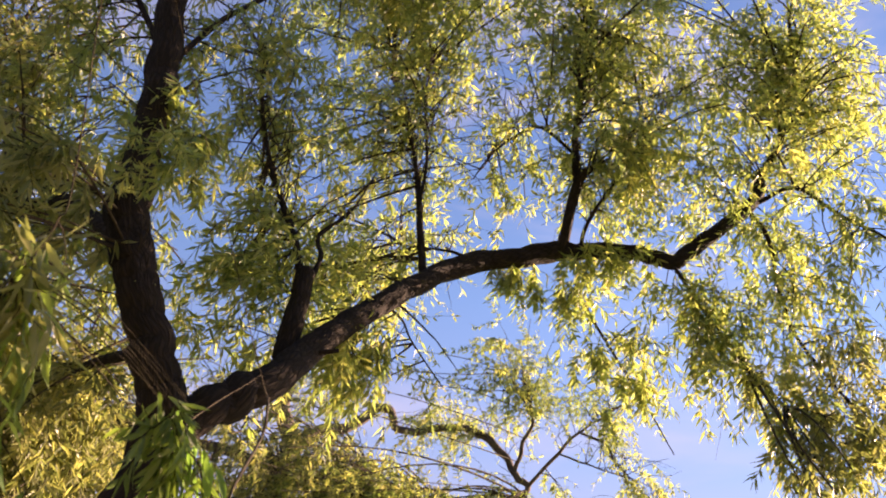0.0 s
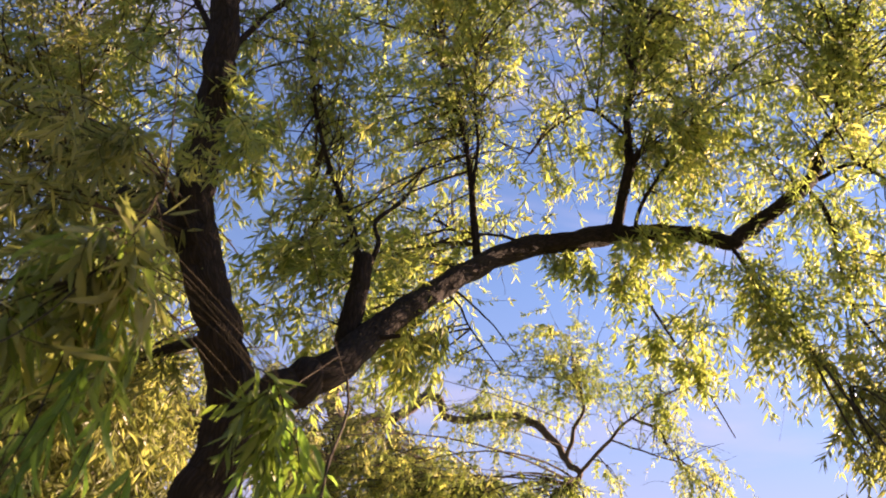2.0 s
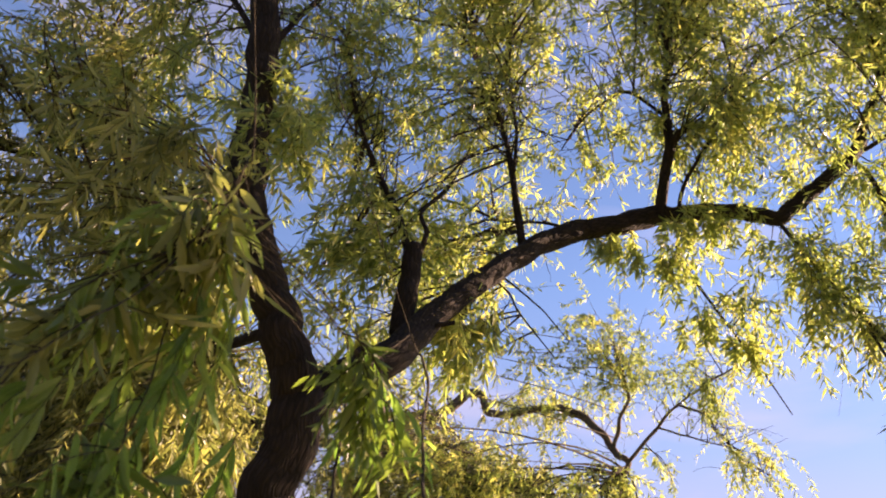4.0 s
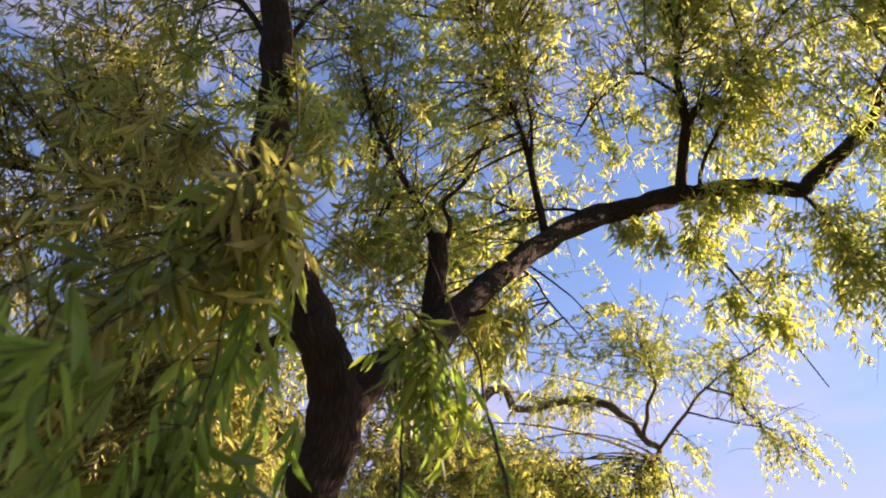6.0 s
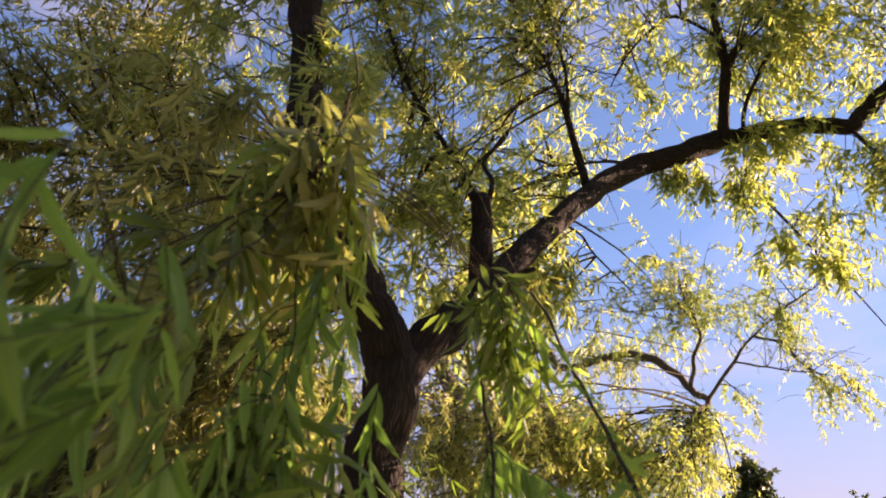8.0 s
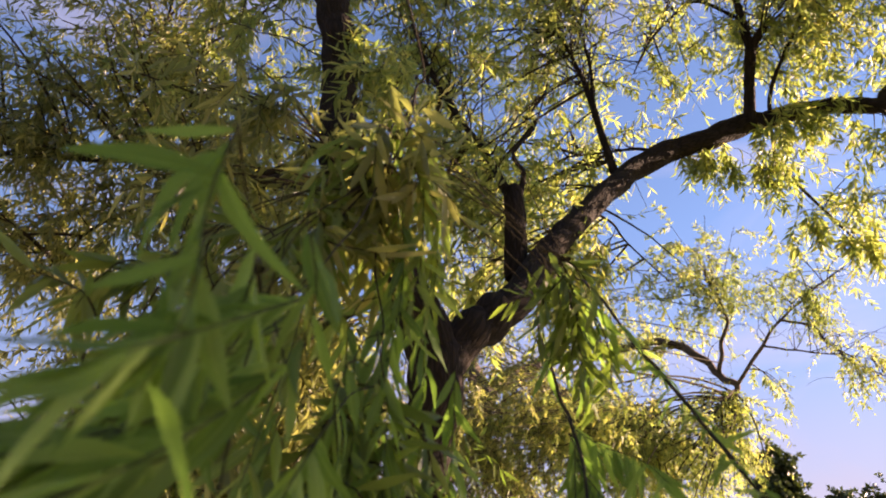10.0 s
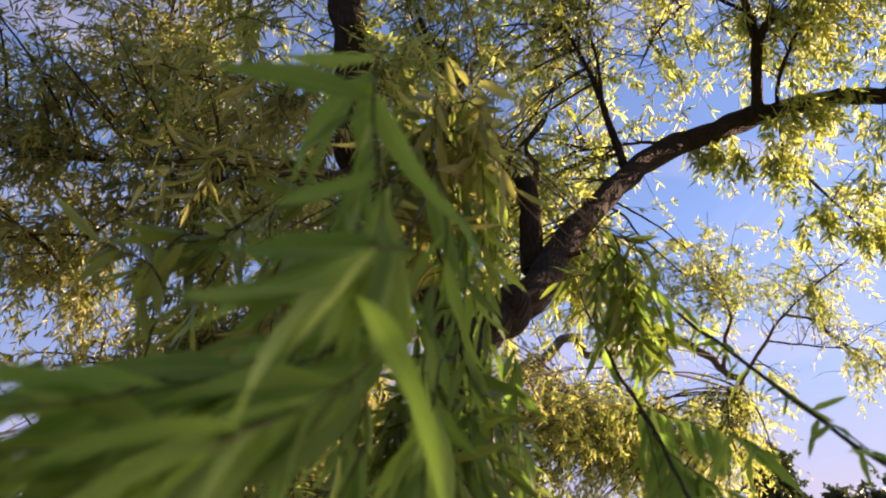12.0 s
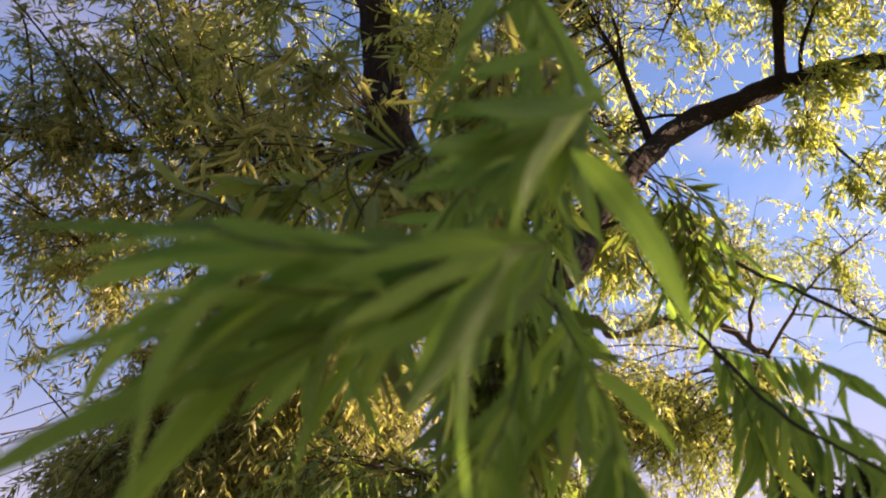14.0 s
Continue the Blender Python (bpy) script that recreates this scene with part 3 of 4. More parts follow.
spray(willow, (-0.21, 6.33, 5.24), (0.45, 0.4, 0.3), 5, 11, thin=0.22, per=15)
spray(willow, (-0.65, 5.44, 6.17), (0.6, 0.6, 0.5), 17, 12, thin=0.22, per=15)
spray(willow, (0.22, 5.39, 6.57), (0.6, 0.6, 0.5), 17, 12, thin=0.22, per=15)
spray(willow, (1.12, 5.43, 5.93), (0.5, 0.5, 0.7), 22, 13, thin=0.22, per=15, wind=0.5)
spray(willow, (1.91, 5.36, 6.23), (0.6, 0.6, 0.7), 24, 13, thin=0.22, per=15, wind=0.5)
spray(willow, (2.7, 5.14, 6.7), (0.8, 0.7, 0.7), 29, 13, thin=0.22, per=15, wind=0.5)
spray(willow, (2.92, 5.3, 5.91), (0.5, 0.5, 0.5), 17, 13, thin=0.22, per=15, wind=0.5)
spray(willow, (1.34, 6.02, 5.75), (0.5, 0.6, 0.5), 19, 12, thin=0.22, per=15, wind=0.5)
spray(willow, (1.88, 5.84, 5.85), (0.6, 0.6, 0.6), 20, 12, thin=0.22, per=15, wind=0.5)
# crown top out of view, made denser to shade the left masses
spray(willow, (-0.5, 5.8, 7.35), (1.7, 1.1, 0.6), 70, 14, thin=0.5)
spray(willow, (1.7, 5.77, 7.25), (1.5, 1.0, 0.6), 60, 14, thin=0.5, wind=0.5)
spray(willow, (-2.97, 5.09, 6.77), (1.6, 1.1, 0.8), 44, 15, mat=OLIVE_SHADE)
spray(willow, (-1.2, 4.6, 8.0), (2.2, 2.0, 0.8), 30, 14)
spray(willow, (2.69, 5.55, 5.18), (0.6, 0.45, 0.5), 24, 13, length=0.6, droop=1.2, thin=0.22, per=15, wind=0.9)
spray(willow, (2.0, 5.69, 4.59), (0.35, 0.3, 0.4), 18, 13, length=0.55, droop=1.3, wind=0.9)
spray(willow, (2.39, 5.61, 4.18), (0.3, 0.3, 0.35), 14, 12, length=0.6, droop=1.4, wind=0.9)
spray(willow, (3.0, 5.58, 4.38), (0.4, 0.35, 0.5), 16, 12, length=0.6, droop=1.4, mat=OLIVE_SHADE, wind=0.9)
spray(willow, (2.88, 5.45, 3.7), (0.35, 0.3, 0.25), 12, 12, length=0.5, droop=1.4, mat=OLIVE_SHADE, wind=0.9)
spray(willow, (2.32, 4.93, 3.31), (0.25, 0.25, 0.2), 8, 11, length=0.4, droop=1.5, mat=OLIVE_SHADE, wind=0.9)
spray(willow, (0.97, 6.06, 4.74), (0.28, 0.25, 0.2), 9, 11, length=0.4, droop=1.3, wind=0.9)
spray(willow, (1.3, 5.74, 4.89), (0.35, 0.25, 0.15), 9, 11, length=0.35, droop=1.2, wind=0.9)
spray(willow, (1.7, 5.78, 4.52), (0.3, 0.25, 0.3), 10, 11, length=0.5, droop=1.3, wind=0.9)
spray(willow, (1.15, 6.2, 4.35), (0.1, 0.1, 0.08), 3, 8, length=0.3, droop=1.4, wind=0.9)
spray(willow, (1.48, 6.16, 4.19), (0.1, 0.1, 0.08), 3, 8, length=0.3, droop=1.4, wind=0.9)
spray(willow, (1.75, 6.09, 4.09), (0.1, 0.1, 0.08), 3, 8, length=0.3, droop=1.4, wind=0.9)
spray(willow, (0.74, 6.12, 4.74), (0.1, 0.1, 0.08), 3, 8, length=0.3, droop=1.4)
spray(willow, (0.5, 6.1, 4.87), (0.1, 0.1, 0.08), 3, 8, length=0.3, droop=1.4)
spray(willow, (-0.45, 5.33, 3.74), (0.22, 0.2, 0.3), 9, 12, length=0.4, droop=1.3)
spray(willow, (-0.57, 5.62, 3.56), (0.2, 0.2, 0.25), 7, 11, length=0.4, droop=1.3)
# unseen crown overhead and behind, added to dim skylight on trunk and near leaves
spray(willow, (-0.2, 1.6, 6.6), (1.6, 1.4, 0.6), 22, 14, thin=0.7)
spray(willow, (0.4, -0.4, 6.0), (1.6, 1.3, 0.7), 18, 14, thin=0.7)
spray(willow, (-2.5, 1.4, 6.3), (1.2, 1.5, 0.7), 18, 14, thin=0.7)
spray(willow, (-2.7, -1.0, 5.4), (1.4, 1.4, 1.0), 18, 14, thin=0.7)
spray(willow, (-1.0, -2.2, 5.8), (1.8, 1.0, 0.7), 18, 14, thin=0.7)
# unseen limb added out of view to carry sun-blocking sprays for near leaves
limb(willow, "limb", [(0.5, 0.2, 6.0, 0.022), (1.4, 0.9, 5.9, 0.02), (2.4, 1.7, 5.2, 0.017), (2.75, 2.2, 4.3, 0.013), (2.7, 2.5, 3.4, 0.008), (2.6, 2.6, 2.7, 0.004)], "", 9)
spray(willow, (2.5, 2.85, 2.85), (0.45, 0.6, 0.45), 44, 14, droop=1.3, thin=0.6)
# unseen branch and spray further right, added to shade the left masses
limb(willow, "branch", [(3.15, 5.27, 5.23, 0.01), (3.8, 5.3, 5.4, 0.009), (4.4, 5.5, 5.2, 0.006), (4.9, 5.6, 4.7, 0.003)], "", 9)
spray(willow, (4.4, 5.6, 5.2), (0.45, 0.6, 0.8), 44, 14, thin=0.6)
# more unseen foliage added here to keep the sun off the near leaves
spray(willow, (2.55, 3.1, 3.3), (0.45, 0.6, 0.45), 44, 14, droop=1.3, thin=0.6)
spray(willow, (2.8, 2.6, 4.0), (0.6, 0.7, 0.7), 14, 14, droop=1.2, thin=0.6)

spray(willow, (-3.3, 6.3, 2.35), (0.9, 0.7, 0.35), 36, 14, length=0.7, droop=1.2, thin=0.6, mat=OLIVE_SHADE)
spray(willow, (-2.3, 6.5, 2.3), (0.8, 0.6, 0.35), 30, 14, length=0.7, droop=1.2, thin=0.6, mat=OLIVE_SHADE)

spray(willow, (-4.08, 4.89, 5.01), (0.5, 0.6, 0.5), 6, 14, mat=OLIVE_SHADE, thin=0.3)
spray(willow, (-4.15, 5.21, 4.49), (0.5, 0.6, 0.5), 6, 14, mat=OLIVE_SHADE, thin=0.3)
spray(willow, (-3.58, 4.84, 5.12), (0.5, 0.6, 0.5), 6, 14, mat=OLIVE_SHADE, thin=0.3)
spray(willow, (-3.30, 5.38, 5.34), (0.4, 0.6, 0.5), 6, 14, mat=OLIVE_SHADE, thin=0.3)
spray(willow, (-4.61, 6.64, 2.42), (0.6, 0.5, 0.3), 26, 14, length=0.6, droop=1.2, thin=0.32, mat=OLIVE_SHADE)
spray(willow, (-4.04, 6.96, 2.42), (0.6, 0.5, 0.3), 26, 14, length=0.6, droop=1.2, thin=0.32, mat=OLIVE_SHADE)


spray(willow, (-3.9, 5.8, 2.55), (0.6, 0.4, 0.25), 22, 14, length=0.6, droop=1.2, thin=0.6, mat=OLIVE_SHADE)
spray(willow, (-3.1, 5.6, 2.4), (0.6, 0.4, 0.2), 20, 14, length=0.6, droop=1.2, thin=0.6, mat=OLIVE_SHADE)
spray(willow, (-2.95, 5.3, 3.45), (0.5, 0.4, 0.4), 20, 14, length=0.5, droop=1.0, thin=0.6, mat=OLIVE_SHADE)
spray(willow, (-2.35, 5.25, 3.0), (0.5, 0.4, 0.35), 22, 14, length=0.5, droop=1.1, thin=0.6, mat=OLIVE_SHADE)
spray(willow, (-2.6, 5.3, 2.6), (0.6, 0.4, 0.3), 22, 14, length=0.5, droop=1.1, thin=0.6, mat=OLIVE_SHADE)
spray(willow, (-3.8, 5.4, 4.1), (0.8, 0.6, 0.4), 13, 14, length=0.6, droop=0.9, thin=0.4, mat=OLIVE_SHADE)
spray(willow, (-3.95, 4.6, 5.1), (0.6, 0.6, 0.6), 9, 14, mat=OLIVE_SHADE)
spray(willow, (-4.4, 4.9, 4.7), (0.7, 0.7, 0.7), 8, 14, mat=OLIVE_SHADE)
spray(willow, (-3.6, 4.9, 5.6), (0.7, 0.6, 0.6), 9, 14, mat=OLIVE_SHADE)
spray(willow, (-1.27, 3.2, 3.64), (0.12, 0.12, 0.09), 5, 6, length=0.16, thin=1.0, stem=0.15, first=0.2, leaf=0.075, width=0.014, per=7)


# ---- the willow behind it ----
behind = root_of("willow_tree", (0, 0, 0), "second willow behind, grey trunk, thin yellowing foliage")
limb(behind, "trunk", [(-0.35, 11.8, -0.1, 0.36), (-0.4, 11.8, 0.3, 0.27), (-0.5, 11.75, 1.5, 0.24), (-0.65, 11.7, 2.3, 0.22), (-0.82, 11.69, 2.97, 0.2), (-1.1, 11.63, 3.37, 0.17), (-1.37, 11.55, 3.71, 0.15), (-1.47, 11.56, 4.15, 0.14), (-1.36, 11.57, 4.56, 0.13)], "", 16, mat=GREY_BARK)
limb(behind, "limb", [(-1.36, 11.57, 4.56, 0.086), (-1.10, 11.62, 4.80, 0.079), (-0.68, 11.68, 4.99, 0.072), (-0.35, 11.68, 5.30, 0.065), (-0.14, 11.69, 5.25, 0.058), (-0.02, 11.65, 5.04, 0.054), (0.46, 11.29, 5.04, 0.050), (0.92, 10.93, 5.01, 0.050), (1.29, 10.65, 4.67, 0.047), (1.44, 10.48, 4.39, 0.043), (1.58, 10.38, 4.26, 0.036), (1.52, 10.44, 4.07, 0.018), (1.65, 10.46, 3.90, 0.011)], "", 9, mat=GREY_BARK, kink=0.035)
bare_twigs(behind, SKELETON[behind.name][-1], 12, 0.6, 0.5)
limb(behind, "branch", [(1.58, 10.38, 4.26, 0.024), (1.86, 10.10, 4.65, 0.02), (2.14, 9.92, 4.95, 0.016), (2.47, 9.71, 5.21, 0.012), (2.75, 9.55, 5.38, 0.006)], "", 9, mat=GREY_BARK, kink=0.05)
bare_twigs(behind, SKELETON[behind.name][-1], 12, 0.6, 0.5)
limb(behind, "branch", [(1.43, 10.48, 4.43, 0.028), (1.47, 10.38, 4.74, 0.024), (1.56, 10.25, 5.05, 0.019), (1.43, 10.26, 5.41, 0.016), (1.30, 10.19, 5.90, 0.008)], "", 9, mat=GREY_BARK, kink=0.035)
bare_twigs(behind, SKELETON[behind.name][-1], 12, 0.6, 0.5)
limb(behind, "branch", [(2.08, 9.95, 4.90, 0.015), (2.36, 9.81, 4.75, 0.014), (2.58, 9.73, 4.40, 0.010), (2.94, 9.57, 4.10, 0.006)], "", 9, mat=GREY_BARK, kink=0.035)
bare_twigs(behind, SKELETON[behind.name][-1], 12, 0.6, 0.5)
limb(behind, "branch", [(1.86, 10.10, 4.65, 0.013), (2.18, 9.93, 4.53, 0.010), (2.64, 9.71, 4.39, 0.006)], "", 9, mat=GREY_BARK, kink=0.035)
bare_twigs(behind, SKELETON[behind.name][-1], 12, 0.6, 0.5)
limb(behind, "limb", [(-1.38, 11.58, 4.52, 0.120), (-1.65, 11.78, 5.21, 0.100), (-1.52, 11.99, 6.13, 0.080), (-1.03, 12.11, 7.17, 0.050), (-0.67, 12.25, 8.21, 0.020)], "", 9, mat=GREY_BARK, kink=0.035)
limb(behind, "limb", [(-1.43, 11.58, 4.08, 0.090), (-0.73, 11.47, 4.20, 0.070), (-0.02, 11.28, 4.08, 0.050), (0.57, 11.06, 3.89, 0.030), (1.05, 10.85, 3.58, 0.012)], "", 9, mat=GREY_BARK, kink=0.035)
limb(behind, "limb", [(-1.47, 11.54, 4.22, 0.090), (-2.38, 11.61, 4.38, 0.070), (-3.42, 11.49, 4.43, 0.050), (-4.29, 11.36, 4.33, 0.020)], "", 9, mat=GREY_BARK, kink=0.035)
spray(behind, (-1.33, 8.25, 3.77), (0.5, 0.9, 0.4), 26, 13, length=0.6, droop=1.2, mat=OLIVE_SHADE, leaf=0.075, width=0.016, per=18)
spray(behind, (-0.72, 8.95, 3.56), (0.7, 0.8, 0.4), 30, 14, length=0.6, droop=1.2, thin=0.5, leaf=0.075, width=0.016, per=18)
spray(behind, (0.26, 9.9, 3.71), (0.8, 0.7, 0.45), 34, 14, length=0.6, droop=1.2, thin=0.5, leaf=0.075, width=0.016, per=18)
spray(behind, (0.96, 10.27, 3.47), (0.4, 0.5, 0.3), 5, 10, length=0.6, droop=1.2, wind=0.9, leaf=0.075, width=0.016, per=18)
spray(behind, (1.32, 10.18, 5.38), (0.65, 0.5, 0.45), 24, 9, wind=0.5, leaf=0.075, width=0.016, per=18)
spray(behind, (0.62, 11.5, 5.3), (0.5, 0.3, 0.2), 12, 11, droop=1.0, leaf=0.075, width=0.016, per=18)
spray(behind, (0.55, 10.9, 4.98), (0.45, 0.25, 0.18), 8, 10, droop=1.0, leaf=0.075, width=0.016, per=16)
spray(behind, (2.49, 9.67, 5.03), (0.3, 0.3, 0.2), 8, 10, droop=1.2, wind=0.9, leaf=0.075, width=0.016, per=18)
spray(behind, (2.77, 9.53, 4.46), (0.35, 0.3, 0.4), 9, 9, droop=1.4, length=0.6, wind=0.9, leaf=0.075, width=0.016, per=18)
spray(behind, (2.1, 9.83, 5.51), (0.5, 0.4, 0.3), 10, 8, wind=0.5, leaf=0.075, width=0.016, per=18)
spray(behind, (1.98, 9.92, 4.01), (0.08, 0.1, 0.15), 2, 8, droop=1.4, length=0.3, wind=0.9, leaf=0.075, width=0.016, per=18)
spray(behind, (2.98, 9.61, 3.9), (0.1, 0.1, 0.15), 2, 8, droop=1.4, length=0.3, wind=0.9, leaf=0.075, width=0.016, per=18)
spray(behind, (-0.81, 10.25, 3.95), (0.9, 0.8, 0.42), 34, 12, length=0.6, droop=1.2, leaf=0.075, width=0.016, per=18)
spray(behind, (-2.14, 10.66, 3.9), (0.9, 0.8, 0.6), 30, 13, length=0.6, droop=1.2, mat=OLIVE_SHADE, leaf=0.075, width=0.016, per=18)
spray(behind, (-3.15, 10.8, 4.84), (1.2, 0.8, 0.7), 36, 13, length=0.7, droop=1.0, leaf=0.075, width=0.016, per=18)
spray(behind, (-4.82, 10.97, 4.24), (1.2, 0.8, 0.7), 36, 13, length=0.7, droop=1.0, leaf=0.075, width=0.016, per=18)
spray(behind, (-1.5, 11.66, 6.17), (1.0, 0.8, 0.8), 36, 12, length=0.7, leaf=0.075, width=0.016, per=18)
spray(behind, (-0.8, 12.0, 7.6), (1.6, 1.2, 1.0), 40, 13, length=0.7, leaf=0.075, width=0.016, per=18)
spray(behind, (0.0, 11.0, 2.9), (1.3, 0.8, 0.6), 30, 13, length=0.8, droop=1.4, thin=0.5, leaf=0.075, width=0.016, per=18)
spray(behind, (-5.67, 8.85, 3.04), (1.3, 0.8, 0.4), 30, 10, length=0.7, droop=1.0, mat=OLIVE_SHADE, leaf=0.075, width=0.016, per=18)
spray(behind, (-4.24, 9.93, 3.72), (1.2, 0.8, 0.5), 30, 10, length=0.7, droop=1.0, mat=OLIVE_SHADE, leaf=0.075, width=0.016, per=18)
spray(behind, (-5.61, 8.25, 3.26), (1.2, 0.8, 0.5), 30, 12, length=0.7, droop=1.0, thin=0.45, mat=OLIVE_SHADE, leaf=0.075, width=0.016, per=18)
spray(behind, (-4.44, 9.43, 3.13), (1.2, 0.8, 0.5), 30, 12, length=0.7, droop=1.0, thin=0.45, mat=OLIVE_SHADE, leaf=0.075, width=0.016, per=18)
spray(behind, (-3.53, 10.46, 3.7), (1.2, 0.8, 0.5), 30, 12, length=0.7, droop=1.0, thin=0.45, mat=OLIVE_SHADE, leaf=0.075, width=0.016, per=18)
spray(behind, (-0.72, 9.38, 3.48), (0.6, 0.6, 0.35), 22, 13, length=0.6, droop=1.2, thin=0.32, leaf=0.075, width=0.016, per=18)
spray(behind, (0.18, 9.87, 3.40), (0.75, 0.7, 0.55), 15, 13, length=0.75, droop=1.2, thin=0.32, leaf=0.075, width=0.016, per=18)
spray(behind, (0.83, 9.74, 3.61), (0.75, 0.7, 0.55), 15, 13, length=0.75, droop=1.2, thin=0.45, wind=0.9, leaf=0.075, width=0.016, per=18)
spray(behind, (-0.95, 9.05, 3.03), (0.6, 0.5, 0.35), 20, 13, length=0.6, droop=1.3, thin=0.32, leaf=0.075, width=0.016, per=18, mat=OLIVE_SHADE)
spray(behind, (-0.27, 9.45, 3.04), (0.6, 0.5, 0.35), 20, 13, length=0.6, droop=1.3, thin=0.32, leaf=0.075, width=0.016, per=18)
spray(behind, (0.42, 9.59, 3.06), (0.75, 0.7, 0.55), 15, 13, length=0.75, droop=1.3, thin=0.32, leaf=0.075, width=0.016, per=18)
spray(behind, (1.03, 9.79, 3.15), (0.75, 0.7, 0.55), 15, 13, length=0.75, droop=1.3, thin=0.32, leaf=0.075, width=0.016, per=18)
spray(behind, (-1.49, 8.90, 3.11), (0.6, 0.5, 0.35), 20, 13, length=0.6, droop=1.3, thin=0.32, leaf=0.075, width=0.016, per=18, mat=OLIVE_SHADE)
spray(behind, (0.67, 9.76, 5.36), (0.75, 0.5, 0.5), 9, 12, length=0.45, first=0.5, leaf=0.075, width=0.016, per=16, stem=0.6, lift=0.05)
spray(behind, (1.11, 9.57, 5.63), (0.75, 0.5, 0.5), 9, 12, length=0.45, first=0.5, leaf=0.075, width=0.016, per=16, stem=0.6, lift=0.05)
spray(behind, (-1.36, 7.64, 3.98), (0.5, 0.5, 0.35), 10, 13, length=0.55, droop=1.2, thin=0.55, first=0.6, stem=0.5, lift=0.03, leaf=0.075, width=0.016, per=18, mat=OLIVE_SHADE)
spray(behind, (-0.92, 8.54, 4.68), (0.5, 0.5, 0.35), 4, 13, length=0.55, droop=1.2, thin=0.55, first=0.6, stem=0.5, lift=0.03, leaf=0.075, width=0.016, per=18)
spray(behind, (-0.60, 8.77, 3.75), (0.5, 0.5, 0.35), 10, 13, length=0.55, droop=1.2, thin=0.55, first=0.6, stem=0.5, lift=0.03, leaf=0.075, width=0.016, per=18)
spray(behind, (-1.32, 7.81, 3.35), (0.5, 0.5, 0.35), 10, 13, length=0.55, droop=1.2, thin=0.55, first=0.6, stem=0.5, lift=0.03, leaf=0.075, width=0.016, per=18, mat=OLIVE_SHADE)
spray(behind, (-0.81, 8.37, 3.47), (0.5, 0.5, 0.35), 10, 13, length=0.55, droop=1.2, thin=0.55, first=0.6, stem=0.5, lift=0.03, leaf=0.075, width=0.016, per=18)


# ---- leafy strands close to the viewpoint ----
def leaf_meshes(mat, count=10):
    """Near leaves, 1 long: lance-shaped, folded along the midrib, curled and a little wavy."""
    made = []
    for n in range(count):
        r = np.random.default_rng(40 + n)
        s = np.linspace(0, 1, 11)
        half = 0.086 * (np.sin(np.pi * s**0.8) ** 0.9) * (1 + 0.06 * r.normal(0, 1, 11)) + 0.001
        bend, sway, fold = r.uniform(-0.6, 0.05), r.uniform(-0.3, 0.3), r.uniform(0.25, 0.9)
        mid = np.stack([sway * s**2, s, bend * s**2], 1)
        wave = 0.012 * np.sin(s * r.uniform(9, 15) + r.uniform(0, 6))
        a = mid + np.stack([-half, 0 * s, half * fold + wave], 1)
        b = mid + np.stack([half, 0 * s, half * fold - wave], 1)
        v = np.stack([a, mid, b], 1).reshape(-1, 3)
        f, uv = [], []
        for k in range(10):
            for j in range(2):
                p = 3 * k + j
                f.append((p, p + 1, p + 4, p + 3))
                uv += [(j / 2, s[k]), (j / 2 + 0.5, s[k]), (j / 2 + 0.5, s[k + 1]), (j / 2, s[k + 1])]
        made.append(mesh_of("leaf", v, f, mat, uv, "leaf", True))
    return made


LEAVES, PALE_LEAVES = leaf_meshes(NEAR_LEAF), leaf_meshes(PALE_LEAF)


def strand(points, leaf=0.092, gap=0.02, hang=0.7, wind=(-0.45, -0.1, 0), label="", hung=True, thick=0.0011, to=0, loose=0.25, fan=0.6, leaves=None):
    """A pendulous twig with each of its leaves an object of its own, alternately set; hung: it goes on up to the limb overhead."""
    line = spline(points, 8)
    full = line
    if hung:
        hub = HUBS[to]
        top = line[0]
        near = hub[np.linalg.norm(hub - (top + np.array([0, 0.03, 0.07])), axis=1).argmin()]
        full = np.vstack([spline([tuple(near), tuple((near + top) / 2 + np.array([-0.01, 0.02, 0.02])), tuple(top)], 6)[:-1], line])
    v, f, uv = tube(full, np.linspace(thick * 1.2, thick * 0.5, len(full)), 6)
    twig = part("leafy_twig", mesh_of("leafy_twig", v, f, TWIG, uv, "bark", True), willow, label)
    runs = np.r_[0, np.cumsum(np.linalg.norm(np.diff(line, axis=0), axis=1))]
    count, turn = int(runs[-1] / gap), rng.random() * 6
    for n in range(count):
        d = (n + 0.5 + rng.uniform(-0.3, 0.3)) / count * runs[-1]
        k = min(int(np.searchsorted(runs, d)), len(line) - 1)
        tan = unit(line[k] - line[k - 1])
        at = line[k - 1] + tan * (d - runs[k - 1])
        turn += 2.4 + rng.uniform(-0.4, 0.4)
        s = unit(np.cross(tan, (0.2, 0.4, 0.9)))
        out = s * math.cos(turn) + np.cross(tan, s) * math.sin(turn)
        way = unit(tan * 0.5 + out * fan + np.array([0, 0, -hang]) + np.array(wind) + rng.normal(0, loose, 3))
        way = Vector(unit(np.array([way[0], max(way[1], -0.2), min(way[2], 0.12)])))
        x = way.cross(Vector(rng.normal(0, 0.6, 3)) + Vector((0, 0, 1))).normalized()
        z = x.cross(way)
        L = leaf * rng.uniform(0.7, 1.2)
        kinds = leaves or LEAVES
        ob = new("leaf", kinds[int(rng.integers(len(kinds)))])
        ob.parent = twig
        w = L * rng.uniform(0.85, 1.25)
        ob.matrix_basis = Matrix.Translation(at) @ Matrix((x, way, z)).transposed().to_4x4() @ Matrix.Diagonal((w, L, L, 1))
    return twig


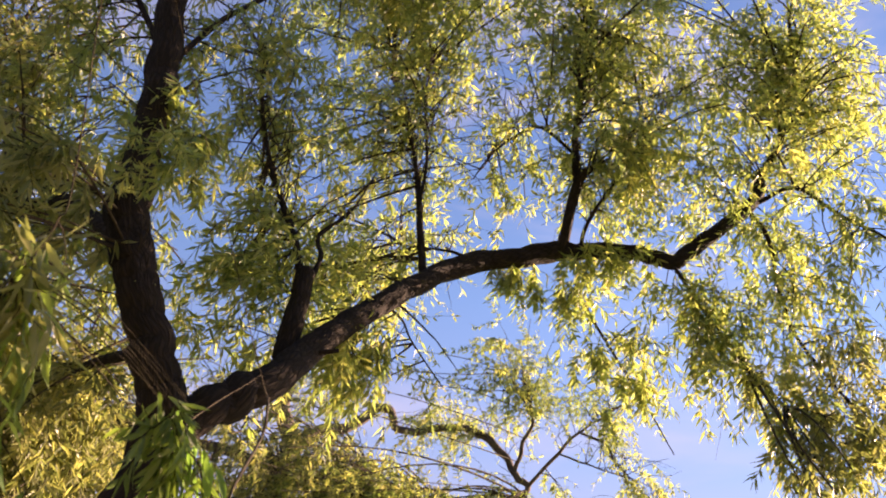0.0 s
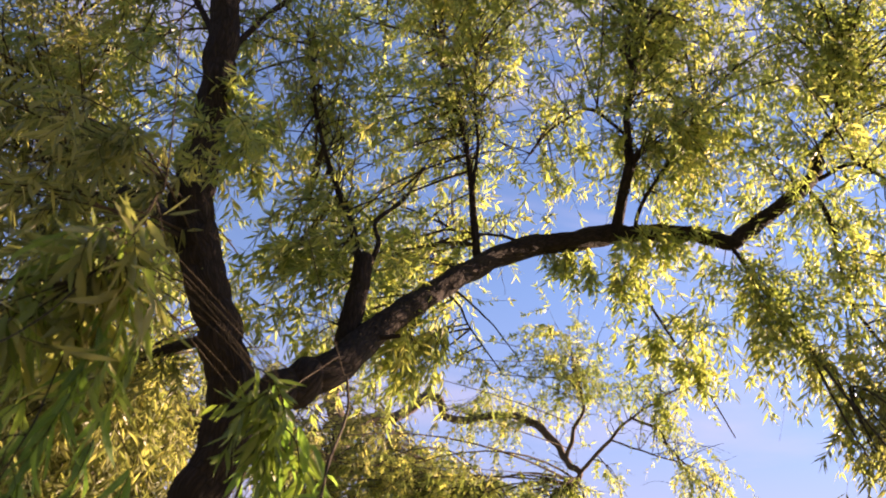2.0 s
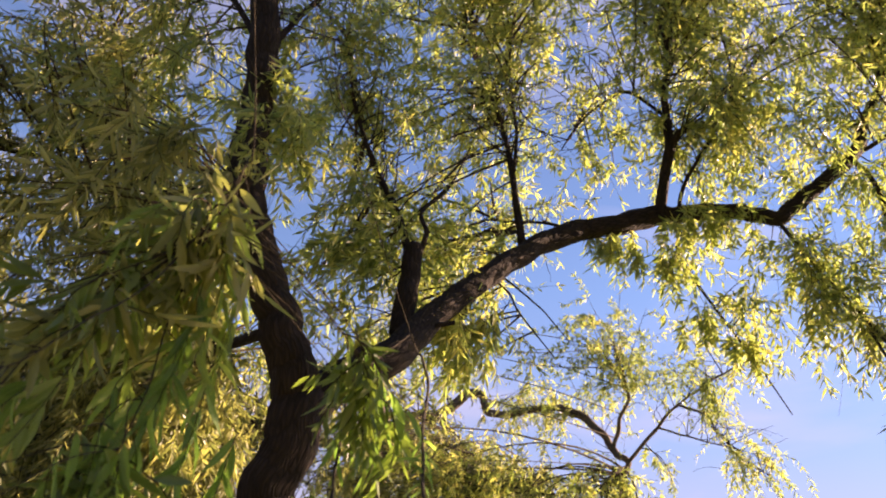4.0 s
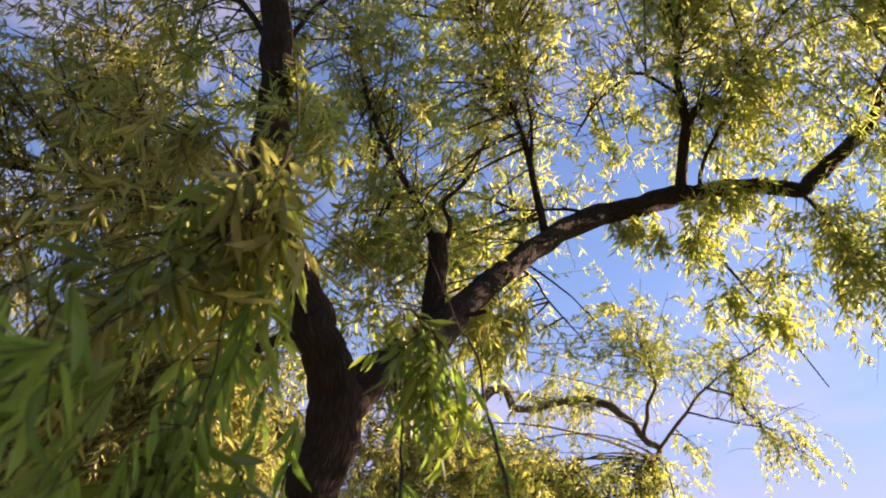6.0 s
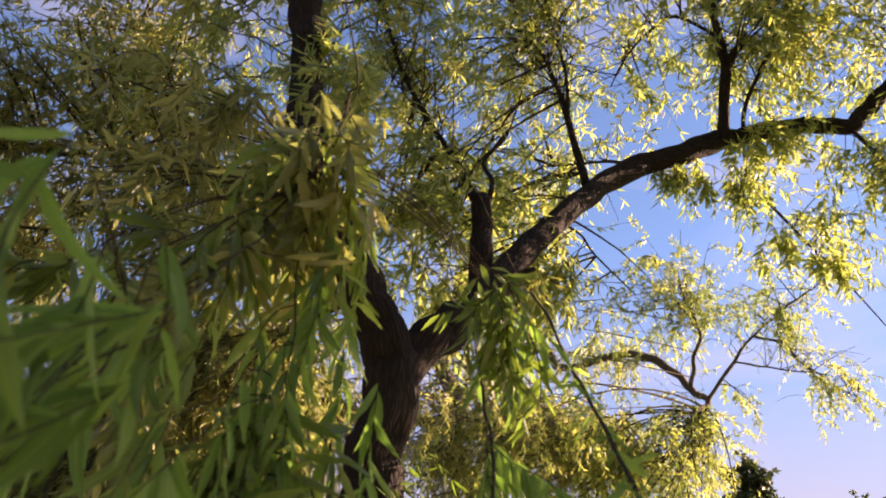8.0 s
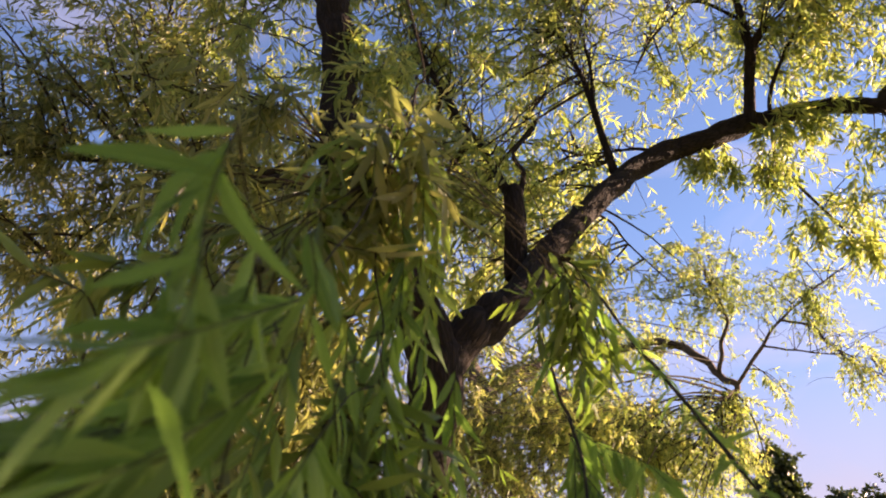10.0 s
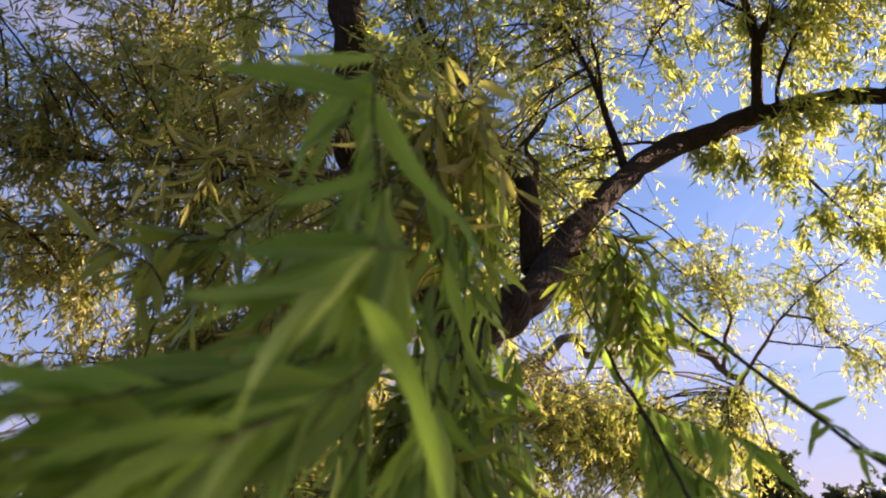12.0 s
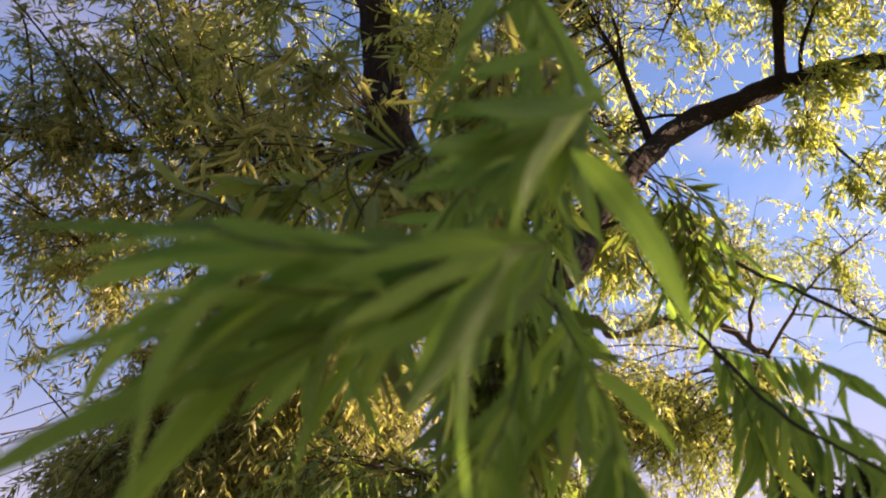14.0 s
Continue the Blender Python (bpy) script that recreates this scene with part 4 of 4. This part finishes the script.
# the branch that hangs close by on the sun's side, with sparse small leaves
limb(willow, "branch", [(-1.2, 2.05, 3.95, 0.0012), (-0.85, 2.75, 3.2, 0.0012), (-0.62, 2.98, 2.72, 0.002), (-0.57, 2.92, 2.62, 0.004), (-0.53, 2.72, 2.47, 0.0042), (-0.51, 2.35, 2.24, 0.004), (-0.49, 2.1, 2.09, 0.0036), (-0.47, 1.88, 1.95, 0.0033), (-0.465, 1.67, 1.83, 0.003), (-0.45, 1.42, 1.7, 0.0025)], "slender hanging branch", 8)
HUBS.append(SKELETON[willow.name][-1])
limb(willow, "branch", [(-0.98, 1.91, 2.54, 0.0022), (-1.02, 1.91, 2.29, 0.002), (-0.98, 1.79, 2.1, 0.0018), (-0.97, 1.72, 1.98, 0.0012)], "slender hanging branch", 6)
HUBS.append(SKELETON[willow.name][-1])
strand([(-0.51, 2.3, 2.21), (-0.49, 2.1, 2.09), (-0.47, 1.88, 1.95), (-0.45, 1.42, 1.7)], leaf=0.055, gap=0.026, hang=0.3, wind=(0, 0, 0), to=2)
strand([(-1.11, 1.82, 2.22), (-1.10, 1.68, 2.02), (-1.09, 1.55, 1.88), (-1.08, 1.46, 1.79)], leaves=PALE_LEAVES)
strand([(-1.15, 1.79, 2.13), (-1.14, 1.57, 1.95), (-1.15, 1.42, 1.84), (-1.17, 1.32, 1.77)])
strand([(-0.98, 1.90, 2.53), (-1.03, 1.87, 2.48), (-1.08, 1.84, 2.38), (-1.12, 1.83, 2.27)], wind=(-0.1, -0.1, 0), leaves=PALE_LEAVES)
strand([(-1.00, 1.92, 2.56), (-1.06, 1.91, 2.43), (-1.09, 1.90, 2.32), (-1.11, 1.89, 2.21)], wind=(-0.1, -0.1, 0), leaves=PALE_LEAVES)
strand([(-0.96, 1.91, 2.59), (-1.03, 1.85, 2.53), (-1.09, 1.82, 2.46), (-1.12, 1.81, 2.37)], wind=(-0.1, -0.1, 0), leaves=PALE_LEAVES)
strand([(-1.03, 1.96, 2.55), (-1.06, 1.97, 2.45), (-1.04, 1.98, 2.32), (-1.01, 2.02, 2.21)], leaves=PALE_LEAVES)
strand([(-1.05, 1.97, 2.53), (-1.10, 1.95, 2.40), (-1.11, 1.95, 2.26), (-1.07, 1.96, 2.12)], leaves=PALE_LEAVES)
strand([(-0.67, 2.27, 2.41), (-0.64, 2.26, 2.33), (-0.59, 2.26, 2.29), (-0.54, 2.26, 2.24)], to=0, wind=(-0.1, -0.1, 0), leaf=0.1, gap=0.02)
strand([(-0.65, 2.28, 2.39), (-0.63, 2.27, 2.28), (-0.62, 2.31, 2.17)], to=0, wind=(-0.1, -0.1, 0), leaf=0.1, gap=0.02)
strand([(-0.68, 2.28, 2.38), (-0.68, 2.28, 2.25), (-0.71, 2.31, 2.16)], to=0, wind=(-0.1, -0.1, 0), leaf=0.1, gap=0.02)
strand([(-1.01, 1.36, 1.95), (-1.06, 1.24, 1.87), (-1.11, 1.16, 1.81), (-1.17, 1.08, 1.76), (-1.22, 1.02, 1.74)], to=1, wind=(-0.75, -0.1, 0.0), hang=0.4, gap=0.026)
strand([(-1.01, 1.39, 1.98), (-1.05, 1.27, 1.88), (-1.11, 1.19, 1.80), (-1.15, 1.10, 1.73)], to=1, wind=(-0.75, -0.1, 0.0), hang=0.5)
strand([(-0.97, 1.14, 1.96), (-0.97, 1.12, 1.89), (-0.99, 1.10, 1.84), (-1.01, 1.07, 1.77), (-1.02, 1.07, 1.72)], to=1, gap=0.023, wind=(-0.25, 0, 0))
strand([(-0.94, 1.18, 1.99), (-0.93, 1.19, 1.93), (-0.94, 1.20, 1.88), (-0.96, 1.20, 1.83)], to=1, gap=0.023, wind=(-0.1, 0, 0))
strand([(-1.05, 1.16, 1.81), (-1.10, 1.08, 1.77), (-1.12, 1.03, 1.76), (-1.16, 1.00, 1.76), (-1.18, 0.96, 1.74)], to=1, gap=0.026, wind=(-0.75, -0.1, 0.0), hang=0.5)
strand([(-1.02, 1.22, 1.91), (-1.03, 1.13, 1.85), (-1.07, 1.10, 1.78), (-1.12, 1.07, 1.75), (-1.16, 1.03, 1.72)], to=1, gap=0.026, wind=(-0.75, -0.1, 0.0), hang=0.5)
strand([(-0.99, 1.60, 1.98), (-1.00, 1.57, 1.92), (-0.99, 1.56, 1.85), (-0.99, 1.55, 1.78)], to=3, wind=(-0.1, 0, 0))
strand([(-0.97, 1.71, 2.04), (-0.95, 1.69, 1.94), (-0.95, 1.67, 1.83), (-0.95, 1.68, 1.74)], to=3, wind=(-0.1, 0, 0))
strand([(-1.01, 1.72, 2.02), (-1.00, 1.70, 1.92), (-1.00, 1.67, 1.83), (-1.00, 1.68, 1.74)], to=3, wind=(-0.1, 0, 0))
strand([(-1.07, 1.57, 1.91), (-1.07, 1.53, 1.85), (-1.08, 1.51, 1.79)], to=3, wind=(-0.2, 0, 0))
strand([(-0.99, 1.93, 2.29), (-0.98, 1.87, 2.13), (-0.98, 1.81, 1.98), (-0.97, 1.76, 1.83)], to=3, leaf=0.092, gap=0.019, hang=0.9, wind=(-0.12, 0, 0), loose=0.35)
strand([(-0.94, 1.99, 2.22), (-0.93, 1.94, 2.05), (-0.93, 1.88, 1.90), (-0.94, 1.83, 1.80)], to=3, leaf=0.092, gap=0.019, hang=0.9, wind=(-0.12, 0, 0), loose=0.35)
strand([(-1.04, 1.80, 2.11), (-1.03, 1.75, 1.96), (-1.02, 1.68, 1.81)], to=3, leaf=0.092, gap=0.019, hang=0.9, wind=(-0.12, 0, 0), loose=0.35)
strand([(-0.89, 2.11, 2.12), (-0.89, 2.05, 1.97), (-0.89, 1.97, 1.84)], to=3, leaf=0.092, gap=0.019, hang=0.9, wind=(-0.12, 0, 0), loose=0.35)
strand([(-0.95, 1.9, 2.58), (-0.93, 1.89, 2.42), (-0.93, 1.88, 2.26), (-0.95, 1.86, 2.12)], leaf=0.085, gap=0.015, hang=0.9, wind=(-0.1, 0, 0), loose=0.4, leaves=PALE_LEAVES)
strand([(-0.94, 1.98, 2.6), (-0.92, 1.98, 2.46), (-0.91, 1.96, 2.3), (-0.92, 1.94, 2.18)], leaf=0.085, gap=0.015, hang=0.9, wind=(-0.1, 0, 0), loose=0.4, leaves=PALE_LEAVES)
strand([(-0.98, 1.93, 2.5), (-0.97, 1.9, 2.36), (-0.96, 1.86, 2.2), (-0.97, 1.8, 2.04)], leaf=0.085, gap=0.016, hang=0.9, wind=(-0.1, 0, 0), loose=0.4)
# the drooping leafy twig beside it, in shade
limb(willow, "branch", [(-0.62, 2.98, 2.72, 0.0015), (-0.72, 2.55, 2.4, 0.0025), (-0.69, 2.25, 2.12, 0.0035), (-0.67, 2.1, 2.0, 0.0035), (-0.66, 1.88, 1.86, 0.003), (-0.67, 1.66, 1.76, 0.0025), (-0.63, 1.48, 1.66, 0.0015)], "slender hanging branch", 8)
HUBS.append(SKELETON[willow.name][-1])
strand([(-0.665, 2.0, 1.93), (-0.66, 1.88, 1.86), (-0.67, 1.66, 1.76), (-0.63, 1.48, 1.66)], leaf=0.085, gap=0.015, hang=0.9, wind=(0.15, 0, 0), to=4)
strand([(-0.67, 2.08, 1.99), (-0.63, 1.95, 1.93), (-0.58, 1.82, 1.88), (-0.55, 1.74, 1.83)], leaf=0.085, gap=0.014, hang=0.9, wind=(0.1, 0, 0), to=4)
strand([(-0.66, 1.9, 1.87), (-0.63, 1.76, 1.8), (-0.58, 1.64, 1.73), (-0.54, 1.56, 1.66)], leaf=0.09, gap=0.016, hang=0.9, wind=(0.1, 0, 0), to=4)
strand([(-0.67, 2.0, 1.94), (-0.68, 1.86, 1.83), (-0.69, 1.74, 1.72), (-0.68, 1.66, 1.62)], leaf=0.095, gap=0.018, hang=0.8, wind=(0.05, 0, 0), to=4)
# the spray that reaches the viewpoint at the end, its leaves blown to one side
strand([(-0.97, 1.3, 1.96), (-0.95, 1.1, 1.87), (-0.94, 0.98, 1.815), (-0.935, 0.87, 1.765)], to=1, leaf=0.098, gap=0.014, wind=(-0.85, -0.05, -0.05), hang=0.25, loose=0.22, fan=0.32)
strand([(-0.97, 1.06, 2.02), (-0.96, 1.0, 1.92), (-0.945, 0.96, 1.83), (-0.955, 0.93, 1.76)], to=1, leaf=0.1, gap=0.015, wind=(-0.4, -0.1, 0), hang=0.3, loose=0.35, fan=0.45)
strand([(-0.98, 1.28, 1.88), (-0.97, 1.1, 1.79), (-0.97, 0.95, 1.72), (-0.99, 0.84, 1.67)], to=1, leaf=0.102, gap=0.015, wind=(-0.85, -0.05, 0), hang=0.35, loose=0.2, fan=0.32)
strand([(-0.98, 1.05, 1.75), (-1.027, 1.0, 1.717), (-1.084, 0.913, 1.689), (-1.11, 0.86, 1.676)], to=1, leaf=0.098, gap=0.015, wind=(-0.7, -0.1, 0), hang=0.45, loose=0.25, fan=0.35)
strand([(-0.99, 1.1, 1.8), (-1.05, 1.02, 1.74), (-1.1, 0.95, 1.675), (-1.13, 0.9, 1.64)], to=1, leaf=0.098, gap=0.017, wind=(-0.8, -0.1, 0), hang=0.4, loose=0.2, fan=0.3)
strand([(-0.99, 1.16, 1.74), (-1.0, 1.06, 1.66), (-1.02, 0.97, 1.6), (-1.04, 0.9, 1.56)], to=1, leaf=0.098, gap=0.017, wind=(-0.35, 0, 0), hang=0.9, loose=0.2, fan=0.3)
strand([(-0.96, 1.36, 1.83), (-0.95, 1.2, 1.74), (-0.94, 1.08, 1.66), (-0.94, 1.0, 1.58)], to=3, leaf=0.098, gap=0.017, wind=(-0.15, 0, 0), hang=1.0)
strand([(-1.02, 1.04, 1.765), (-1.071, 0.94, 1.722), (-1.093, 0.88, 1.7), (-1.107, 0.84, 1.69)], to=1, leaf=0.102, gap=0.020, wind=(-0.9, -0.1, 0.08), hang=0.15, loose=0.2, fan=0.3)
# denser sprays behind them
spray(willow, (-0.98, 1.88, 2.48), (0.08, 0.1, 0.07), 5, 4, fine=True, leaf=0.095, width=0.018, mat=OLIVE_SHADE, per=9, length=0.16, droop=0.8, thin=1.0, first=0.3, stem=0.3, to=HUBS[0])
spray(willow, (-1.3, 1.77, 1.96), (0.12, 0.1, 0.1), 5, 4, fine=True, leaf=0.095, width=0.018, mat=OLIVE_SHADE, per=11, length=0.16, droop=0.8, thin=1.0, first=0.85, stem=0.3, to=HUBS[0])
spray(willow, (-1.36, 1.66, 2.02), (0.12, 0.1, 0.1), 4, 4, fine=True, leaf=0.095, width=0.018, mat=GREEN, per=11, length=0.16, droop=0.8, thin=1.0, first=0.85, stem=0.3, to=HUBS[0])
spray(willow, (-1.02, 2.0, 2.39), (0.05, 0.08, 0.12), 3, 4, fine=True, leaf=0.095, width=0.018, mat=OLIVE_SHADE, per=9, length=0.16, droop=0.8, thin=1.0, first=0.3, stem=0.3, to=HUBS[0])
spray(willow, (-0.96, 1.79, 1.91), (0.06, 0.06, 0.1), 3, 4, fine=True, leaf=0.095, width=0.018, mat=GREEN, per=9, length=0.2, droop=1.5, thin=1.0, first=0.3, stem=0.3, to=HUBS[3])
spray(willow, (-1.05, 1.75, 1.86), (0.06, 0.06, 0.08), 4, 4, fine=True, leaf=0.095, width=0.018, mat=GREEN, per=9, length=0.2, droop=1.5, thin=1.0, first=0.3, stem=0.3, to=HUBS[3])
spray(willow, (-1.93, 3.02, 3.51), (0.3, 0.25, 0.14), 6, 6, fine=True, leaf=0.105, width=0.02, mat=OLIVE_SHADE, per=13, length=0.26, droop=0.8, thin=1.0, stem=0.6, to=SKELETON[willow.name][0])
spray(willow, (-2.03, 3.25, 3.26), (0.3, 0.25, 0.2), 6, 6, fine=True, leaf=0.105, width=0.02, mat=OLIVE_SHADE, per=13, length=0.26, droop=0.8, thin=1.0, stem=0.6, to=SKELETON[willow.name][0])

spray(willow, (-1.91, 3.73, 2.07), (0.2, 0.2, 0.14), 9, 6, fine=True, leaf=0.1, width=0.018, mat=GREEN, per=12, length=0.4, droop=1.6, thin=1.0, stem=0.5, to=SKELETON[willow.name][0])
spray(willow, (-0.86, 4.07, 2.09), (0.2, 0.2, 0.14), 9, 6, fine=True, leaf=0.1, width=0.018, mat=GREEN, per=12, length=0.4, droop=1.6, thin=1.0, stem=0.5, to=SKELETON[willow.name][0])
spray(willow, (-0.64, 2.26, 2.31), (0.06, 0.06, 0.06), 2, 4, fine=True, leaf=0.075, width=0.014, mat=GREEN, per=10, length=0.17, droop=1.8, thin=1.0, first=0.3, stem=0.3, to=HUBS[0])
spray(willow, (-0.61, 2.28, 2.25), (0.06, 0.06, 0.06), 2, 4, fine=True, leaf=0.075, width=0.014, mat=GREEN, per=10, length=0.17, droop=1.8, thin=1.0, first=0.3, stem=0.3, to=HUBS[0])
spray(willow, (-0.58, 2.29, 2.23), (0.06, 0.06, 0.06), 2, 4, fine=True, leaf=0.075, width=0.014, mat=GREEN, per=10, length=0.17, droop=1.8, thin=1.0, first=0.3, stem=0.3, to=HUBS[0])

# ---- distance ----
def far_tree(x, y, height, spread, label, seed, group="trees round the lawn"):
    """A tree far off: tapered trunk, limbs and a crown of clumped leaves with an uneven outline."""
    tree = tagged(root_of("tree", (0, 0, 0), label), label, "tree", group)
    r = np.random.default_rng(seed)
    limb(tree, "trunk", [(x, y, -0.2, 0.35), (x + 0.1, y, height * 0.3, 0.28), (x - 0.1, y, height * 0.6, 0.2), (x, y, height * 0.9, 0.06)], "", 10)
    for n in range(6):
        a, h = n * 1.05 + r.random(), height * (0.3 + 0.08 * n)
        limb(tree, "limb", [(x, y, h, 0.12), (x + math.cos(a) * spread * 0.4, y + math.sin(a) * spread * 0.4, h + height * 0.08, 0.08), (x + math.cos(a) * spread * 0.8, y + math.sin(a) * spread * 0.8, h + height * 0.12, 0.03)], "", 6)
    spray(tree, (x, y, height * 0.62), (spread, spread, height * 0.36), 90, 22, length=1.0, droop=0.2, per=16, leaf=0.34, width=0.2, mat=DARK, thin=0.4)


far_tree(13.6, 55.7, 12.8, 2.0, "dark green tree in the distance", 1)
far_tree(19.0, 58.5, 11.0, 3.6, "dark green tree in the distance", 2)
far_tree(21.2, 55.6, 10.7, 3.6, "dark green tree in the distance", 3)
# unseen trees added to block light: four cut skylight, the last cuts the sun
far_tree(-9.0, -7.0, 9.0, 3.6, "added tree out of view, there to block light", 4)
far_tree(-1.5, -9.5, 10.0, 4.0, "added tree out of view, there to block light", 5)
far_tree(6.5, -8.0, 9.0, 3.6, "added tree out of view, there to block light", 6)
far_tree(-12.5, 0.5, 9.0, 3.6, "added tree out of view, there to block light", 7)
far_tree(12.5, 12.0, 6.8, 1.9, "added tree out of view, there to block light", 8)
